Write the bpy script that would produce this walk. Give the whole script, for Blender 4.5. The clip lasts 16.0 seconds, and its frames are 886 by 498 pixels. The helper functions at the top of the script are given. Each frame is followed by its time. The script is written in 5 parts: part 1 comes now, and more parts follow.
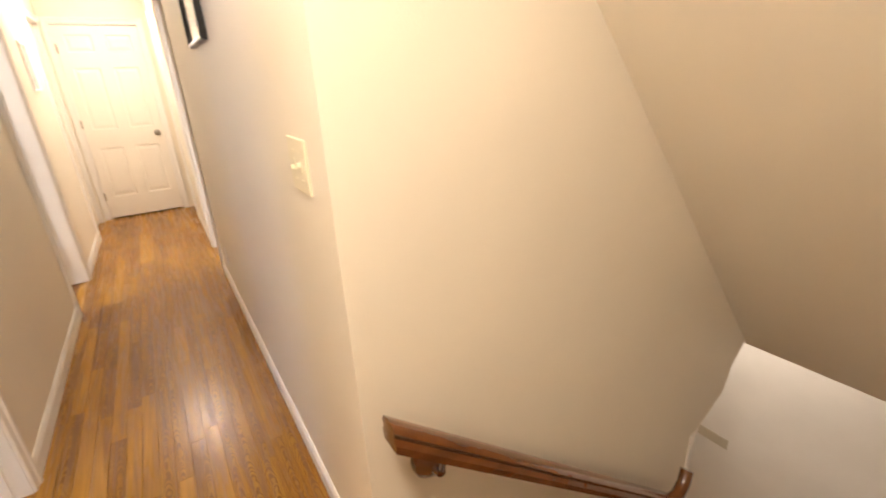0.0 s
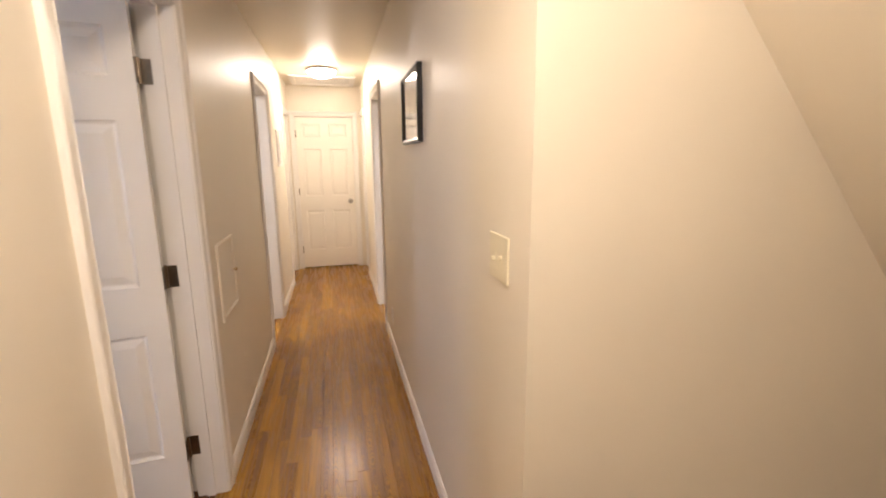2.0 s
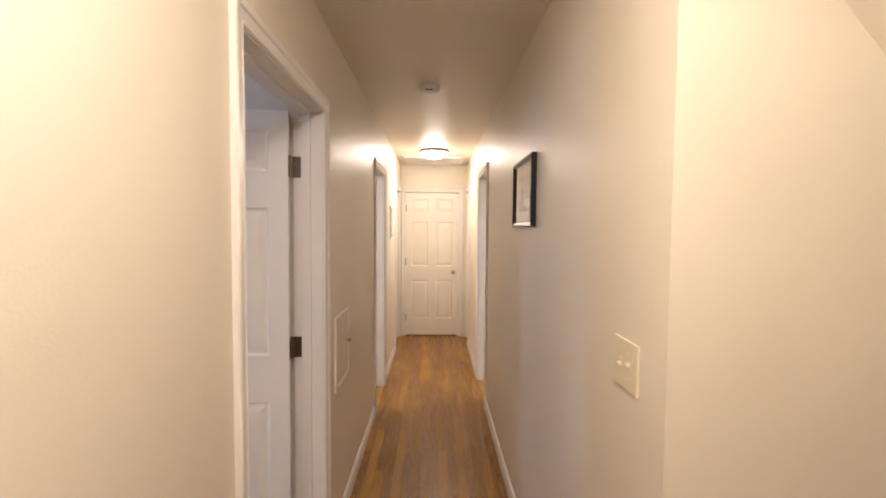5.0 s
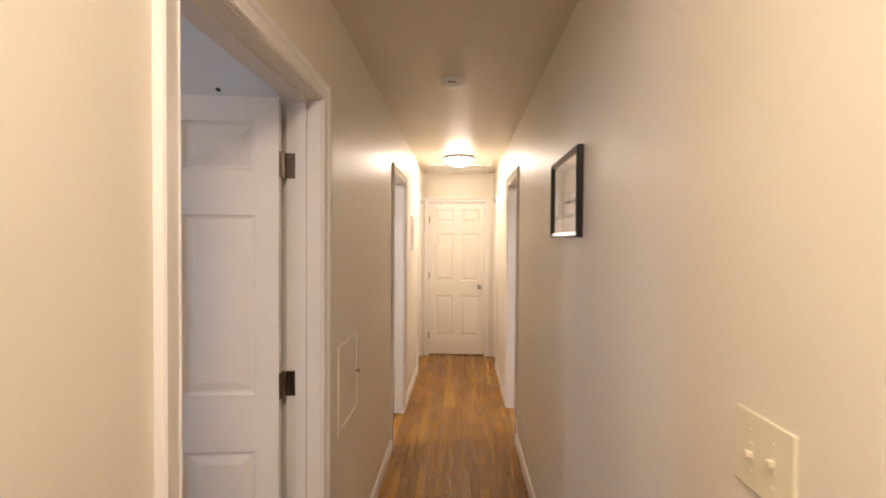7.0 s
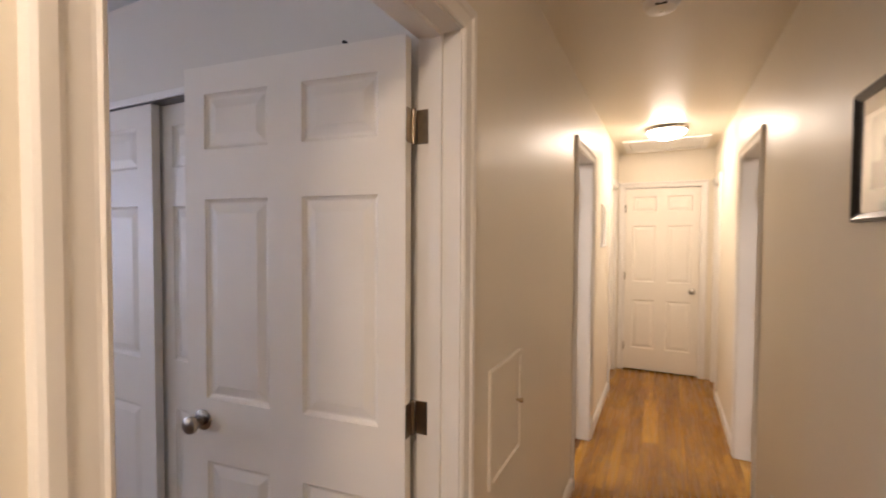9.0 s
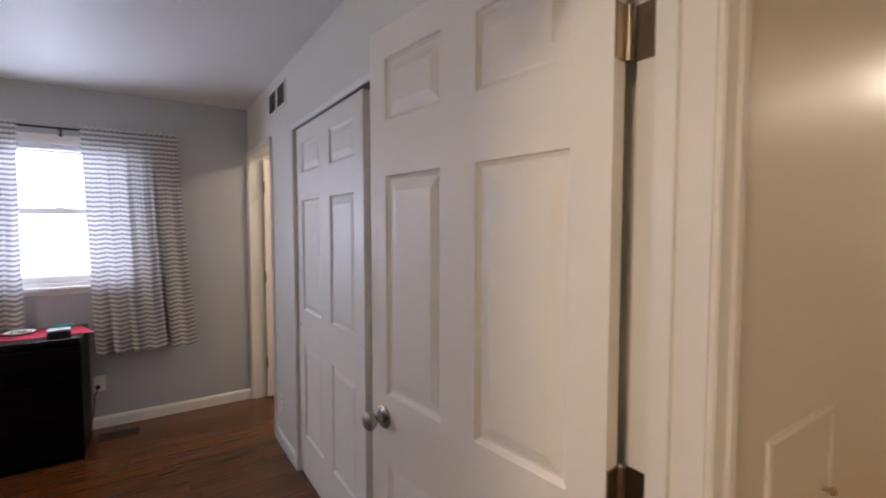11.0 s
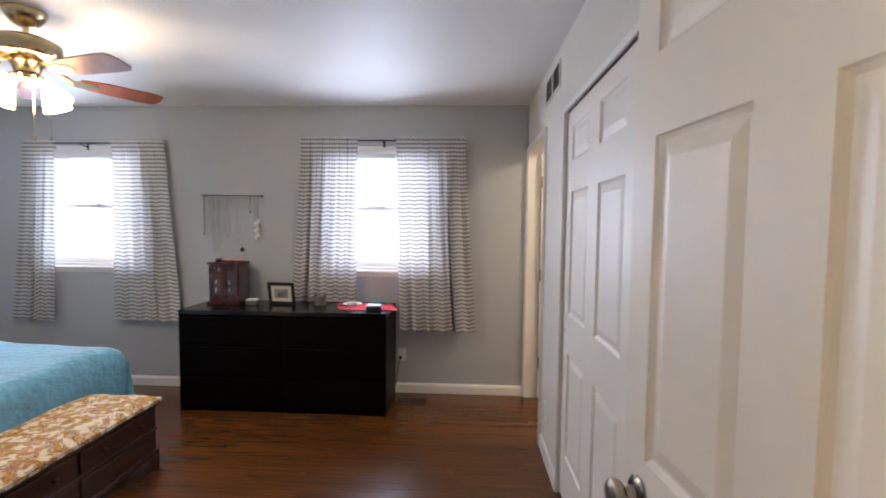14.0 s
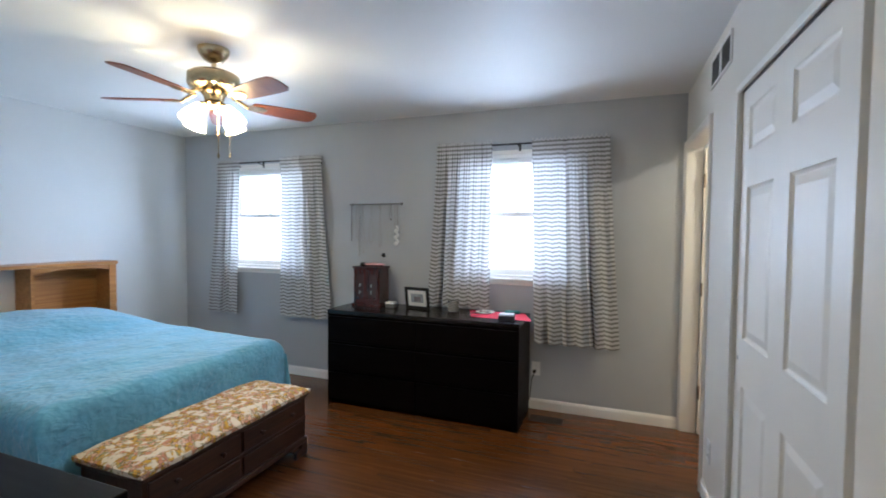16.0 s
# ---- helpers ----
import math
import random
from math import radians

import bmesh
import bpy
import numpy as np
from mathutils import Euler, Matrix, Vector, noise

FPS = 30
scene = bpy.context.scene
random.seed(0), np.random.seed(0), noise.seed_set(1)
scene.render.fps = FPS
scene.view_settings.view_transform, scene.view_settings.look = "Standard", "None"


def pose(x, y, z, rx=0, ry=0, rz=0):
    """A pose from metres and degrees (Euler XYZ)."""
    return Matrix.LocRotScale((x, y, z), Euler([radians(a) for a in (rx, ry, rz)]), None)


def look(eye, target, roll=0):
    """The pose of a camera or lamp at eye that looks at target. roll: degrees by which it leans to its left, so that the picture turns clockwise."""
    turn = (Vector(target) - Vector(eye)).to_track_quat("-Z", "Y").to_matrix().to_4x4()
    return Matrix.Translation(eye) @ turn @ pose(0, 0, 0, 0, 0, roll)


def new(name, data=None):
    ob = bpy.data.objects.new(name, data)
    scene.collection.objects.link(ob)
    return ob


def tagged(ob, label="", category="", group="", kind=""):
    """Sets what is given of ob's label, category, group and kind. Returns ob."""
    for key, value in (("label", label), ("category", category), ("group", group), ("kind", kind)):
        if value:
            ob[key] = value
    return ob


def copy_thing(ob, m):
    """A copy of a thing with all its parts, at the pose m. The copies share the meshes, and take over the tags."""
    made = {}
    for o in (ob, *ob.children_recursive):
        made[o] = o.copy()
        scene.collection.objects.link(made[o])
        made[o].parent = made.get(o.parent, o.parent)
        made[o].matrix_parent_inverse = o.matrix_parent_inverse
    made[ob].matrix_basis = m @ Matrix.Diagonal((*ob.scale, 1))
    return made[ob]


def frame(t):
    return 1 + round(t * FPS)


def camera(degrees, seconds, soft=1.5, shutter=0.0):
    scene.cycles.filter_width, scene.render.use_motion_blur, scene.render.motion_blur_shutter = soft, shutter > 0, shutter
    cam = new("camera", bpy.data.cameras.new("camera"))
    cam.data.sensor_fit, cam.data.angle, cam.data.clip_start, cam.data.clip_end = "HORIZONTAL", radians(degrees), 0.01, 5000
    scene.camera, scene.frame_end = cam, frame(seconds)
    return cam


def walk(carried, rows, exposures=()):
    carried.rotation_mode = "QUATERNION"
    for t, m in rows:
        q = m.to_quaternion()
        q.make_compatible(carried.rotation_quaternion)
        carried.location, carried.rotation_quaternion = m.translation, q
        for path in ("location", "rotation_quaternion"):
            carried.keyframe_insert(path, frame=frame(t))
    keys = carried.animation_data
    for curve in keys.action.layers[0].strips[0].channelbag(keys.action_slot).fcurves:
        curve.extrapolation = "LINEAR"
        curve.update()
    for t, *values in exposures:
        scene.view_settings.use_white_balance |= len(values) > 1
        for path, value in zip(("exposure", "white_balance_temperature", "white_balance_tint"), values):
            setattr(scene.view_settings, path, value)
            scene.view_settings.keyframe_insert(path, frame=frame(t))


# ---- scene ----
cam = camera(89.4, 16.0, soft=1.8, shutter=0.5)

PATH = [
    (0, (0.682, 1.654, 1.399), (1.661, 3.24, 0.673), -2.8),
    (0.5, (0.648, 1.624, 1.413), (1.491, 3.325, 0.785), -2.2),
    (1, (0.613, 1.61, 1.439), (1.337, 3.396, 0.904), -1.1),
    (1.5, (0.573, 1.606, 1.455), (1.156, 3.461, 0.988), -1.0),
    (2, (0.543, 1.597, 1.473), (0.999, 3.504, 1.082), -0.5),
    (2.5, (0.521, 1.59, 1.489), (0.862, 3.534, 1.161), -0.2),
    (3, (0.506, 1.584, 1.502), (0.741, 3.552, 1.233), -0.2),
    (3.5, (0.494, 1.578, 1.517), (0.642, 3.562, 1.314), 0.3),
    (4, (0.488, 1.571, 1.532), (0.549, 3.564, 1.375), 0.5),
    (6.5, (0.484, 1.843, 1.549), (0.499, 3.842, 1.506), 0.5),
    (7, (0.5, 1.977, 1.539), (0.421, 3.975, 1.501), 0.4),
    (7.5, (0.511, 2.102, 1.534), (0.236, 4.083, 1.489), 0.1),
    (8, (0.504, 2.23, 1.524), (0.003, 4.166, 1.468), 0.0),
    (8.2, (0.493, 2.291, 1.522), (-0.07, 4.209, 1.468), -0.0),
    (10.3, (0.405, 2.777, 1.504), (-1.049, 4.145, 1.399), 0.1),
    (10.5, (0.381, 2.81, 1.501), (-1.142, 4.102, 1.394), -0.1),
    (11, (0.331, 2.872, 1.485), (-1.334, 3.974, 1.378), -0.0),
    (11.5, (0.275, 2.935, 1.485), (-1.512, 3.825, 1.37), 0.1),
    (12, (0.221, 2.991, 1.485), (-1.665, 3.647, 1.361), 0.4),
    (12.5, (0.167, 3.032, 1.478), (-1.782, 3.459, 1.348), 0.5),
    (13, (0.122, 3.056, 1.47), (-1.861, 3.281, 1.344), 0.6),
    (13.5, (0.083, 3.073, 1.459), (-1.912, 3.131, 1.339), 0.6),
    (14, (0.05, 3.083, 1.453), (-1.944, 2.986, 1.343), 0.6),
    (14.5, (0.018, 3.09, 1.446), (-1.962, 2.831, 1.353), 0.6),
    (15, (-0.019, 3.102, 1.445), (-1.973, 2.683, 1.356), 0.7),
    (15.5, (-0.053, 3.095, 1.441), (-1.971, 2.534, 1.359), 0.7),
    (16, (-0.084, 3.083, 1.43), (-1.959, 2.392, 1.355), 0.5),
]
EXPOSURES = ((0, 0.87, 5500, 15), (2.0, 0.4, 5450, 17), (4.2, 0.14, 5400, 19), (6.3, 0.18, 5450, 18), (8.2, 0.2, 5650, 19), (10.3, -0.02, 5600, 18), (12.0, 0.2, 5600, 13), (13.5, 0.47, 5720, 12), (14.5, 0.55, 5600, 7), (16.0, 0.46, 5150, 2))
walk(cam, [(t, look(eye, target, roll)) for t, eye, target, roll in PATH], EXPOSURES)

# ---------- world and lights ----------
world = bpy.data.worlds.new("sky")
scene.world = world
world.use_nodes = True
_wn = world.node_tree
_sky = _wn.nodes.new("ShaderNodeTexSky")
_sky.sky_type = 'NISHITA'
_sky.sun_disc = False
_sky.sun_elevation = radians(50)
_sky.sun_rotation = radians(70)
_wn.links.new(_sky.outputs[0], _wn.nodes["Background"].inputs[0])
_wn.nodes["Background"].inputs[1].default_value = 0.12

sun_data = bpy.data.lights.new("sun", 'SUN')
sun_data.energy = 2.5
sun_data.angle = radians(0.5)
sun_data.color = (1.0, 0.95, 0.88)
sun = new("sun", sun_data)
sun.matrix_world = look((8, 3, 10), (0, 0, 0))

WINDOW_W = 37.0     # power of each window's sky light
HALL_GLOW = 80.0     # hall dome
LANDING_FILL = 112.0  # added unseen dome over the landing, fills the near walls
FAN_GLOW = 20.0      # fan shades
FAN_BULBS = 11.0
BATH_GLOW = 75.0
STAIR_FILL = 55.0
ROOM_FILL = 115.0
WARM = (1.0, 0.78, 0.52)
DAY = (0.86, 0.88, 1.0)


# ---------- materials ----------
def mat(name, color, rough=0.5, metal=0.0, vary=0.06, scale=3.0, bump=0.0, bump_scale=120.0, spec=0.5, coat=0.0):
    m = bpy.data.materials.new(name)
    m.use_nodes = True
    nt = m.node_tree
    b = nt.nodes["Principled BSDF"]
    b.inputs["Roughness"].default_value = rough
    b.inputs["Metallic"].default_value = metal
    b.inputs["Specular IOR Level"].default_value = spec
    b.inputs["Coat Weight"].default_value = coat
    geo = nt.nodes.new("ShaderNodeNewGeometry")
    n1 = nt.nodes.new("ShaderNodeTexNoise")
    n1.inputs["Scale"].default_value = scale
    n1.inputs["Detail"].default_value = 5
    nt.links.new(geo.outputs["Position"], n1.inputs["Vector"])
    ramp = nt.nodes.new("ShaderNodeMapRange")
    ramp.inputs["From Min"].default_value, ramp.inputs["From Max"].default_value = 0.3, 0.7
    ramp.inputs["To Min"].default_value, ramp.inputs["To Max"].default_value = 1 - vary, 1 + vary
    nt.links.new(n1.outputs["Fac"], ramp.inputs["Value"])
    mul = nt.nodes.new("ShaderNodeVectorMath")
    mul.operation = 'SCALE'
    mul.inputs[0].default_value = color
    nt.links.new(ramp.outputs[0], mul.inputs["Scale"])
    nt.links.new(mul.outputs[0], b.inputs["Base Color"])
    r2 = nt.nodes.new("ShaderNodeMapRange")
    r2.inputs["To Min"].default_value, r2.inputs["To Max"].default_value = max(0.02, rough - 0.08), min(1, rough + 0.08)
    nt.links.new(n1.outputs["Fac"], r2.inputs["Value"])
    nt.links.new(r2.outputs[0], b.inputs["Roughness"])
    if bump:
        n2 = nt.nodes.new("ShaderNodeTexNoise")
        n2.inputs["Scale"].default_value = bump_scale
        n2.inputs["Detail"].default_value = 3
        nt.links.new(geo.outputs["Position"], n2.inputs["Vector"])
        bp = nt.nodes.new("ShaderNodeBump")
        bp.inputs["Strength"].default_value = bump
        bp.inputs["Distance"].default_value = 0.004
        nt.links.new(n2.outputs["Fac"], bp.inputs["Height"])
        nt.links.new(bp.outputs[0], b.inputs["Normal"])
    return m


def wood(name, dark, light, along='y', rough=0.35, stretch=22.0, size=2.0, coat=0.0, per_piece=True, spread=0.22, island=False, ring=0.12, spec=0.5, figure=0.0):
    """Grained wood: fine fibres and broad cathedral figure along one axis."""
    m = bpy.data.materials.new(name)
    m.use_nodes = True
    nt = m.node_tree
    lk = nt.links.new
    b = nt.nodes["Principled BSDF"]
    b.inputs["Specular IOR Level"].default_value = spec
    geo = nt.nodes.new("ShaderNodeNewGeometry")
    if island:
        rnd_out = geo.outputs["Random Per Island"]
    else:
        rnd_out = nt.nodes.new("ShaderNodeObjectInfo").outputs["Random"]
    off = nt.nodes.new("ShaderNodeVectorMath")
    off.operation = 'SCALE'
    off.inputs[0].default_value = (17.3, 31.7, 11.9)
    lk(rnd_out, off.inputs["Scale"])
    add = nt.nodes.new("ShaderNodeVectorMath")
    add.operation = 'ADD'
    lk(geo.outputs["Position"], add.inputs[0])
    lk(off.outputs[0], add.inputs[1])
    mp = nt.nodes.new("ShaderNodeMapping")
    s = {'x': (1, stretch, stretch), 'y': (stretch, 1, stretch), 'z': (stretch, stretch, 1)}[along]
    mp.inputs["Scale"].default_value = s
    lk(add.outputs[0], mp.inputs["Vector"])
    n1 = nt.nodes.new("ShaderNodeTexNoise")
    n1.inputs["Scale"].default_value = size
    n1.inputs["Detail"].default_value = 6
    n1.inputs["Distortion"].default_value = 0.6
    lk(mp.outputs[0], n1.inputs["Vector"])
    # rings cut lengthwise
    big = nt.nodes.new("ShaderNodeTexNoise")
    big.inputs["Scale"].default_value = size * 0.28
    big.inputs["Detail"].default_value = 1
    lk(mp.outputs[0], big.inputs["Vector"])
    mulr = nt.nodes.new("ShaderNodeMath")
    mulr.operation = 'MULTIPLY'
    mulr.inputs[1].default_value = 17.0
    lk(big.outputs["Fac"], mulr.inputs[0])
    fr = nt.nodes.new("ShaderNodeMath")
    fr.operation = 'PINGPONG'
    fr.inputs[1].default_value = 1.0
    lk(mulr.outputs[0], fr.inputs[0])
    mx = nt.nodes.new("ShaderNodeMath")
    mx.operation = 'MULTIPLY_ADD'
    mx.inputs[1].default_value = ring
    lk(fr.outputs[0], mx.inputs[0])
    lk(n1.outputs["Fac"], mx.inputs[2])
    rr = nt.nodes.new("ShaderNodeMath")
    rr.operation = 'MULTIPLY_ADD'
    rr.inputs[1].default_value = spread if per_piece else 0.0
    lk(rnd_out, rr.inputs[0])
    lk(mx.outputs[0], rr.inputs[2])
    if figure:
        # cathedral arches on some boards, from the board's own axes
        tc = nt.nodes.new("ShaderNodeTexCoord")
        sp = nt.nodes.new("ShaderNodeSeparateXYZ")
        lk(tc.outputs["Object"], sp.inputs[0])

        def calc(op, a_, b_=None, c_=None):
            nd = nt.nodes.new("ShaderNodeMath")
            nd.operation = op
            for k_, v_ in enumerate((a_, b_, c_)):
                if v_ is None:
                    continue
                if isinstance(v_, (int, float)):
                    nd.inputs[k_].default_value = v_
                else:
                    lk(v_, nd.inputs[k_])
            return nd.outputs[0]
        wob = nt.nodes.new("ShaderNodeTexNoise")
        wob.inputs["Scale"].default_value = 9.0
        wob.inputs["Detail"].default_value = 2
        lk(add.outputs[0], wob.inputs["Vector"])
        shift = calc('MULTIPLY_ADD', rnd_out, 0.03, -0.015)
        xs_ = calc('ADD', sp.outputs[0], shift)
        x2 = calc('MULTIPLY', calc('MULTIPLY', xs_, xs_), 4600.0)
        arch = calc('ADD', calc('MULTIPLY_ADD', sp.outputs[1], 17.0, x2), calc('MULTIPLY', wob.outputs["Fac"], 7.0))
        line = calc('PINGPONG', arch, 0.5)
        line = calc('POWER', calc('MULTIPLY', line, 2.0), 2.2)
        pick = calc('GREATER_THAN', calc('FRACT', calc('MULTIPLY', rnd_out, 7.31)), 0.3)
        cut = calc('MULTIPLY', calc('MULTIPLY', line, pick), -figure)
        rr_out = calc('ADD', rr.outputs[0], cut)
    else:
        rr_out = rr.outputs[0]
    cr = nt.nodes.new("ShaderNodeValToRGB")
    cr.color_ramp.elements[0].position = 0.35
    cr.color_ramp.elements[1].position = 0.85 + ring * 0.8 if per_piece else 0.72
    cr.color_ramp.elements[0].color = (*dark, 1)
    cr.color_ramp.elements[1].color = (*light, 1)
    lk(rr_out, cr.inputs[0])
    lk(cr.outputs[0], b.inputs["Base Color"])
    mr = nt.nodes.new("ShaderNodeMapRange")
    mr.inputs["To Min"].default_value, mr.inputs["To Max"].default_value = rough + 0.1, rough - 0.06
    lk(n1.outputs["Fac"], mr.inputs["Value"])
    lk(mr.outputs[0], b.inputs["Roughness"])
    b.inputs["Coat Weight"].default_value = coat
    b.inputs["Coat Roughness"].default_value = 0.2
    bp = nt.nodes.new("ShaderNodeBump")
    bp.inputs["Strength"].default_value = 0.15
    bp.inputs["Distance"].default_value = 0.002
    lk(n1.outputs["Fac"], bp.inputs["Height"])
    lk(bp.outputs[0], b.inputs["Normal"])
    return m


def glow(name, color, strength):
    m = bpy.data.materials.new(name)
    m.use_nodes = True
    b = m.node_tree.nodes["Principled BSDF"]
    b.inputs["Base Color"].default_value = (0.9, 0.88, 0.84, 1)
    b.inputs["Roughness"].default_value = 0.25
    b.inputs["Emission Color"].default_value = (*color, 1)
    b.inputs["Emission Strength"].default_value = strength
    return m


def glass(name):
    m = bpy.data.materials.new(name)
    m.use_nodes = True
    b = m.node_tree.nodes["Principled BSDF"]
    b.inputs["Transmission Weight"].default_value = 1.0
    b.inputs["Roughness"].default_value = 0.0
    b.inputs["IOR"].default_value = 1.45
    return m


def curtain_fabric():
    """Thin cotton with a woven zigzag of grey and white, letting light through."""
    m = bpy.data.materials.new("zigzag_cotton")
    m.use_nodes = True
    nt = m.node_tree
    lk = nt.links.new
    b = nt.nodes["Principled BSDF"]
    uv = nt.nodes.new("ShaderNodeUVMap")
    sep = nt.nodes.new("ShaderNodeSeparateXYZ")
    lk(uv.outputs[0], sep.inputs[0])
    zig = nt.nodes.new("ShaderNodeMath")
    zig.operation = 'PINGPONG'
    zig.inputs[1].default_value = 0.024
    lk(sep.outputs[0], zig.inputs[0])
    k = nt.nodes.new("ShaderNodeMath")
    k.operation = 'MULTIPLY_ADD'
    k.inputs[1].default_value = 0.17
    lk(zig.outputs[0], k.inputs[0])
    lk(sep.outputs[1], k.inputs[2])
    pp = nt.nodes.new("ShaderNodeMath")
    pp.operation = 'PINGPONG'
    pp.inputs[1].default_value = 0.0165
    lk(k.outputs[0], pp.inputs[0])
    mr = nt.nodes.new("ShaderNodeMapRange")
    mr.inputs["From Min"].default_value, mr.inputs["From Max"].default_value = 0.0058, 0.0098
    lk(pp.outputs[0], mr.inputs["Value"])
    mix = nt.nodes.new("ShaderNodeMix")
    mix.data_type = 'RGBA'
    mix.inputs["A"].default_value = (0.25, 0.237, 0.222, 1)
    mix.inputs["B"].default_value = (0.62, 0.61, 0.595, 1)
    lk(mr.outputs[0], mix.inputs["Factor"])
    lk(mix.outputs["Result"], b.inputs["Base Color"])
    b.inputs["Roughness"].default_value = 0.9
    tr = nt.nodes.new("ShaderNodeBsdfTranslucent")
    lk(mix.outputs["Result"], tr.inputs["Color"])
    ms = nt.nodes.new("ShaderNodeMixShader")
    ms.inputs[0].default_value = 0.16
    lk(b.outputs[0], ms.inputs[1])
    lk(tr.outputs[0], ms.inputs[2])
    lk(ms.outputs[0], nt.nodes["Material Output"].inputs["Surface"])
    nz = nt.nodes.new("ShaderNodeTexNoise")
    nz.inputs["Scale"].default_value = 900
    bp = nt.nodes.new("ShaderNodeBump")
    bp.inputs["Strength"].default_value = 0.2
    bp.inputs["Distance"].default_value = 0.001
    lk(nz.outputs["Fac"], bp.inputs["Height"])
    lk(bp.outputs[0], b.inputs["Normal"])
    return m


def tapestry():
    """Woven floral upholstery: cream ground, clusters of ochre, rose and olive petals with dark outlines."""
    m = bpy.data.materials.new("floral_tapestry")
    m.use_nodes = True
    nt = m.node_tree
    lk = nt.links.new
    b = nt.nodes["Principled BSDF"]
    geo = nt.nodes.new("ShaderNodeNewGeometry")

    def tex(kind, scale, vec, **kw):
        nd = nt.nodes.new(kind)
        nd.inputs["Scale"].default_value = scale
        lk(vec, nd.inputs["Vector"])
        return nd

    warp = tex("ShaderNodeTexNoise", 22, geo.outputs["Position"])
    add = nt.nodes.new("ShaderNodeVectorMath")
    add.operation = 'MULTIPLY_ADD'
    add.inputs[1].default_value = (0.07, 0.07, 0.07)
    lk(warp.outputs["Color"], add.inputs[0])
    lk(geo.outputs["Position"], add.inputs[2])
    petals = tex("ShaderNodeTexVoronoi", 52, add.outputs[0])
    edges = tex("ShaderNodeTexVoronoi", 52, add.outputs[0])
    edges.feature = 'DISTANCE_TO_EDGE'
    clusters = tex("ShaderNodeTexNoise", 22, add.outputs[0])
    clusters.inputs["Detail"].default_value = 1
    tone = tex("ShaderNodeTexNoise", 5, geo.outputs["Position"])
    sx = nt.nodes.new("ShaderNodeSeparateXYZ")
    lk(petals.outputs["Color"], sx.inputs[0])
    mixv = nt.nodes.new("ShaderNodeMath")
    mixv.operation = 'MULTIPLY_ADD'
    mixv.inputs[1].default_value = 0.55
    lk(sx.outputs[0], mixv.inputs[0])
    tv = nt.nodes.new("ShaderNodeMath")
    tv.operation = 'MULTIPLY'
    tv.inputs[1].default_value = 0.5
    lk(tone.outputs["Fac"], tv.inputs[0])
    lk(tv.outputs[0], mixv.inputs[2])
    cr = nt.nodes.new("ShaderNodeValToRGB")
    cr.color_ramp.interpolation = 'CONSTANT'
    els = cr.color_ramp.elements
    els[0].position, els[0].color = 0.0, (0.46, 0.22, 0.02, 1)
    els[1].position, els[1].color = 0.34, (0.60, 0.33, 0.035, 1)
    for p, c in ((0.46, (0.62, 0.50, 0.34, 1)), (0.53, (0.55, 0.24, 0.13, 1)), (0.65, (0.36, 0.32, 0.15, 1)), (0.70, (0.66, 0.40, 0.26, 1))):
        e = els.new(p)
        e.color = c
    lk(mixv.outputs[0], cr.inputs[0])
    line = nt.nodes.new("ShaderNodeMapRange")
    line.inputs["From Min"].default_value, line.inputs["From Max"].default_value = 0.025, 0.085
    lk(edges.outputs["Distance"], line.inputs["Value"])
    outl = nt.nodes.new("ShaderNodeMix")
    outl.data_type = 'RGBA'
    outl.inputs["A"].default_value = (0.15, 0.11, 0.04, 1)
    lk(line.outputs[0], outl.inputs["Factor"])
    lk(cr.outputs[0], outl.inputs["B"])
    cm = nt.nodes.new("ShaderNodeMapRange")
    cm.inputs["From Min"].default_value, cm.inputs["From Max"].default_value = 0.425, 0.475
    lk(clusters.outputs["Fac"], cm.inputs["Value"])
    ground = nt.nodes.new("ShaderNodeMix")
    ground.data_type = 'RGBA'
    ground.inputs["A"].default_value = (0.72, 0.62, 0.46, 1)
    lk(cm.outputs[0], ground.inputs["Factor"])
    lk(outl.outputs["Result"], ground.inputs["B"])
    lk(ground.outputs["Result"], b.inputs["Base Color"])
    b.inputs["Roughness"].default_value = 0.95
    weave = tex("ShaderNodeTexNoise", 400, geo.outputs["Position"])
    bp = nt.nodes.new("ShaderNodeBump")
    bp.inputs["Strength"].default_value = 0.4
    bp.inputs["Distance"].default_value = 0.002
    lk(weave.outputs["Fac"], bp.inputs["Height"])
    lk(bp.outputs[0], b.inputs["Normal"])
    return m


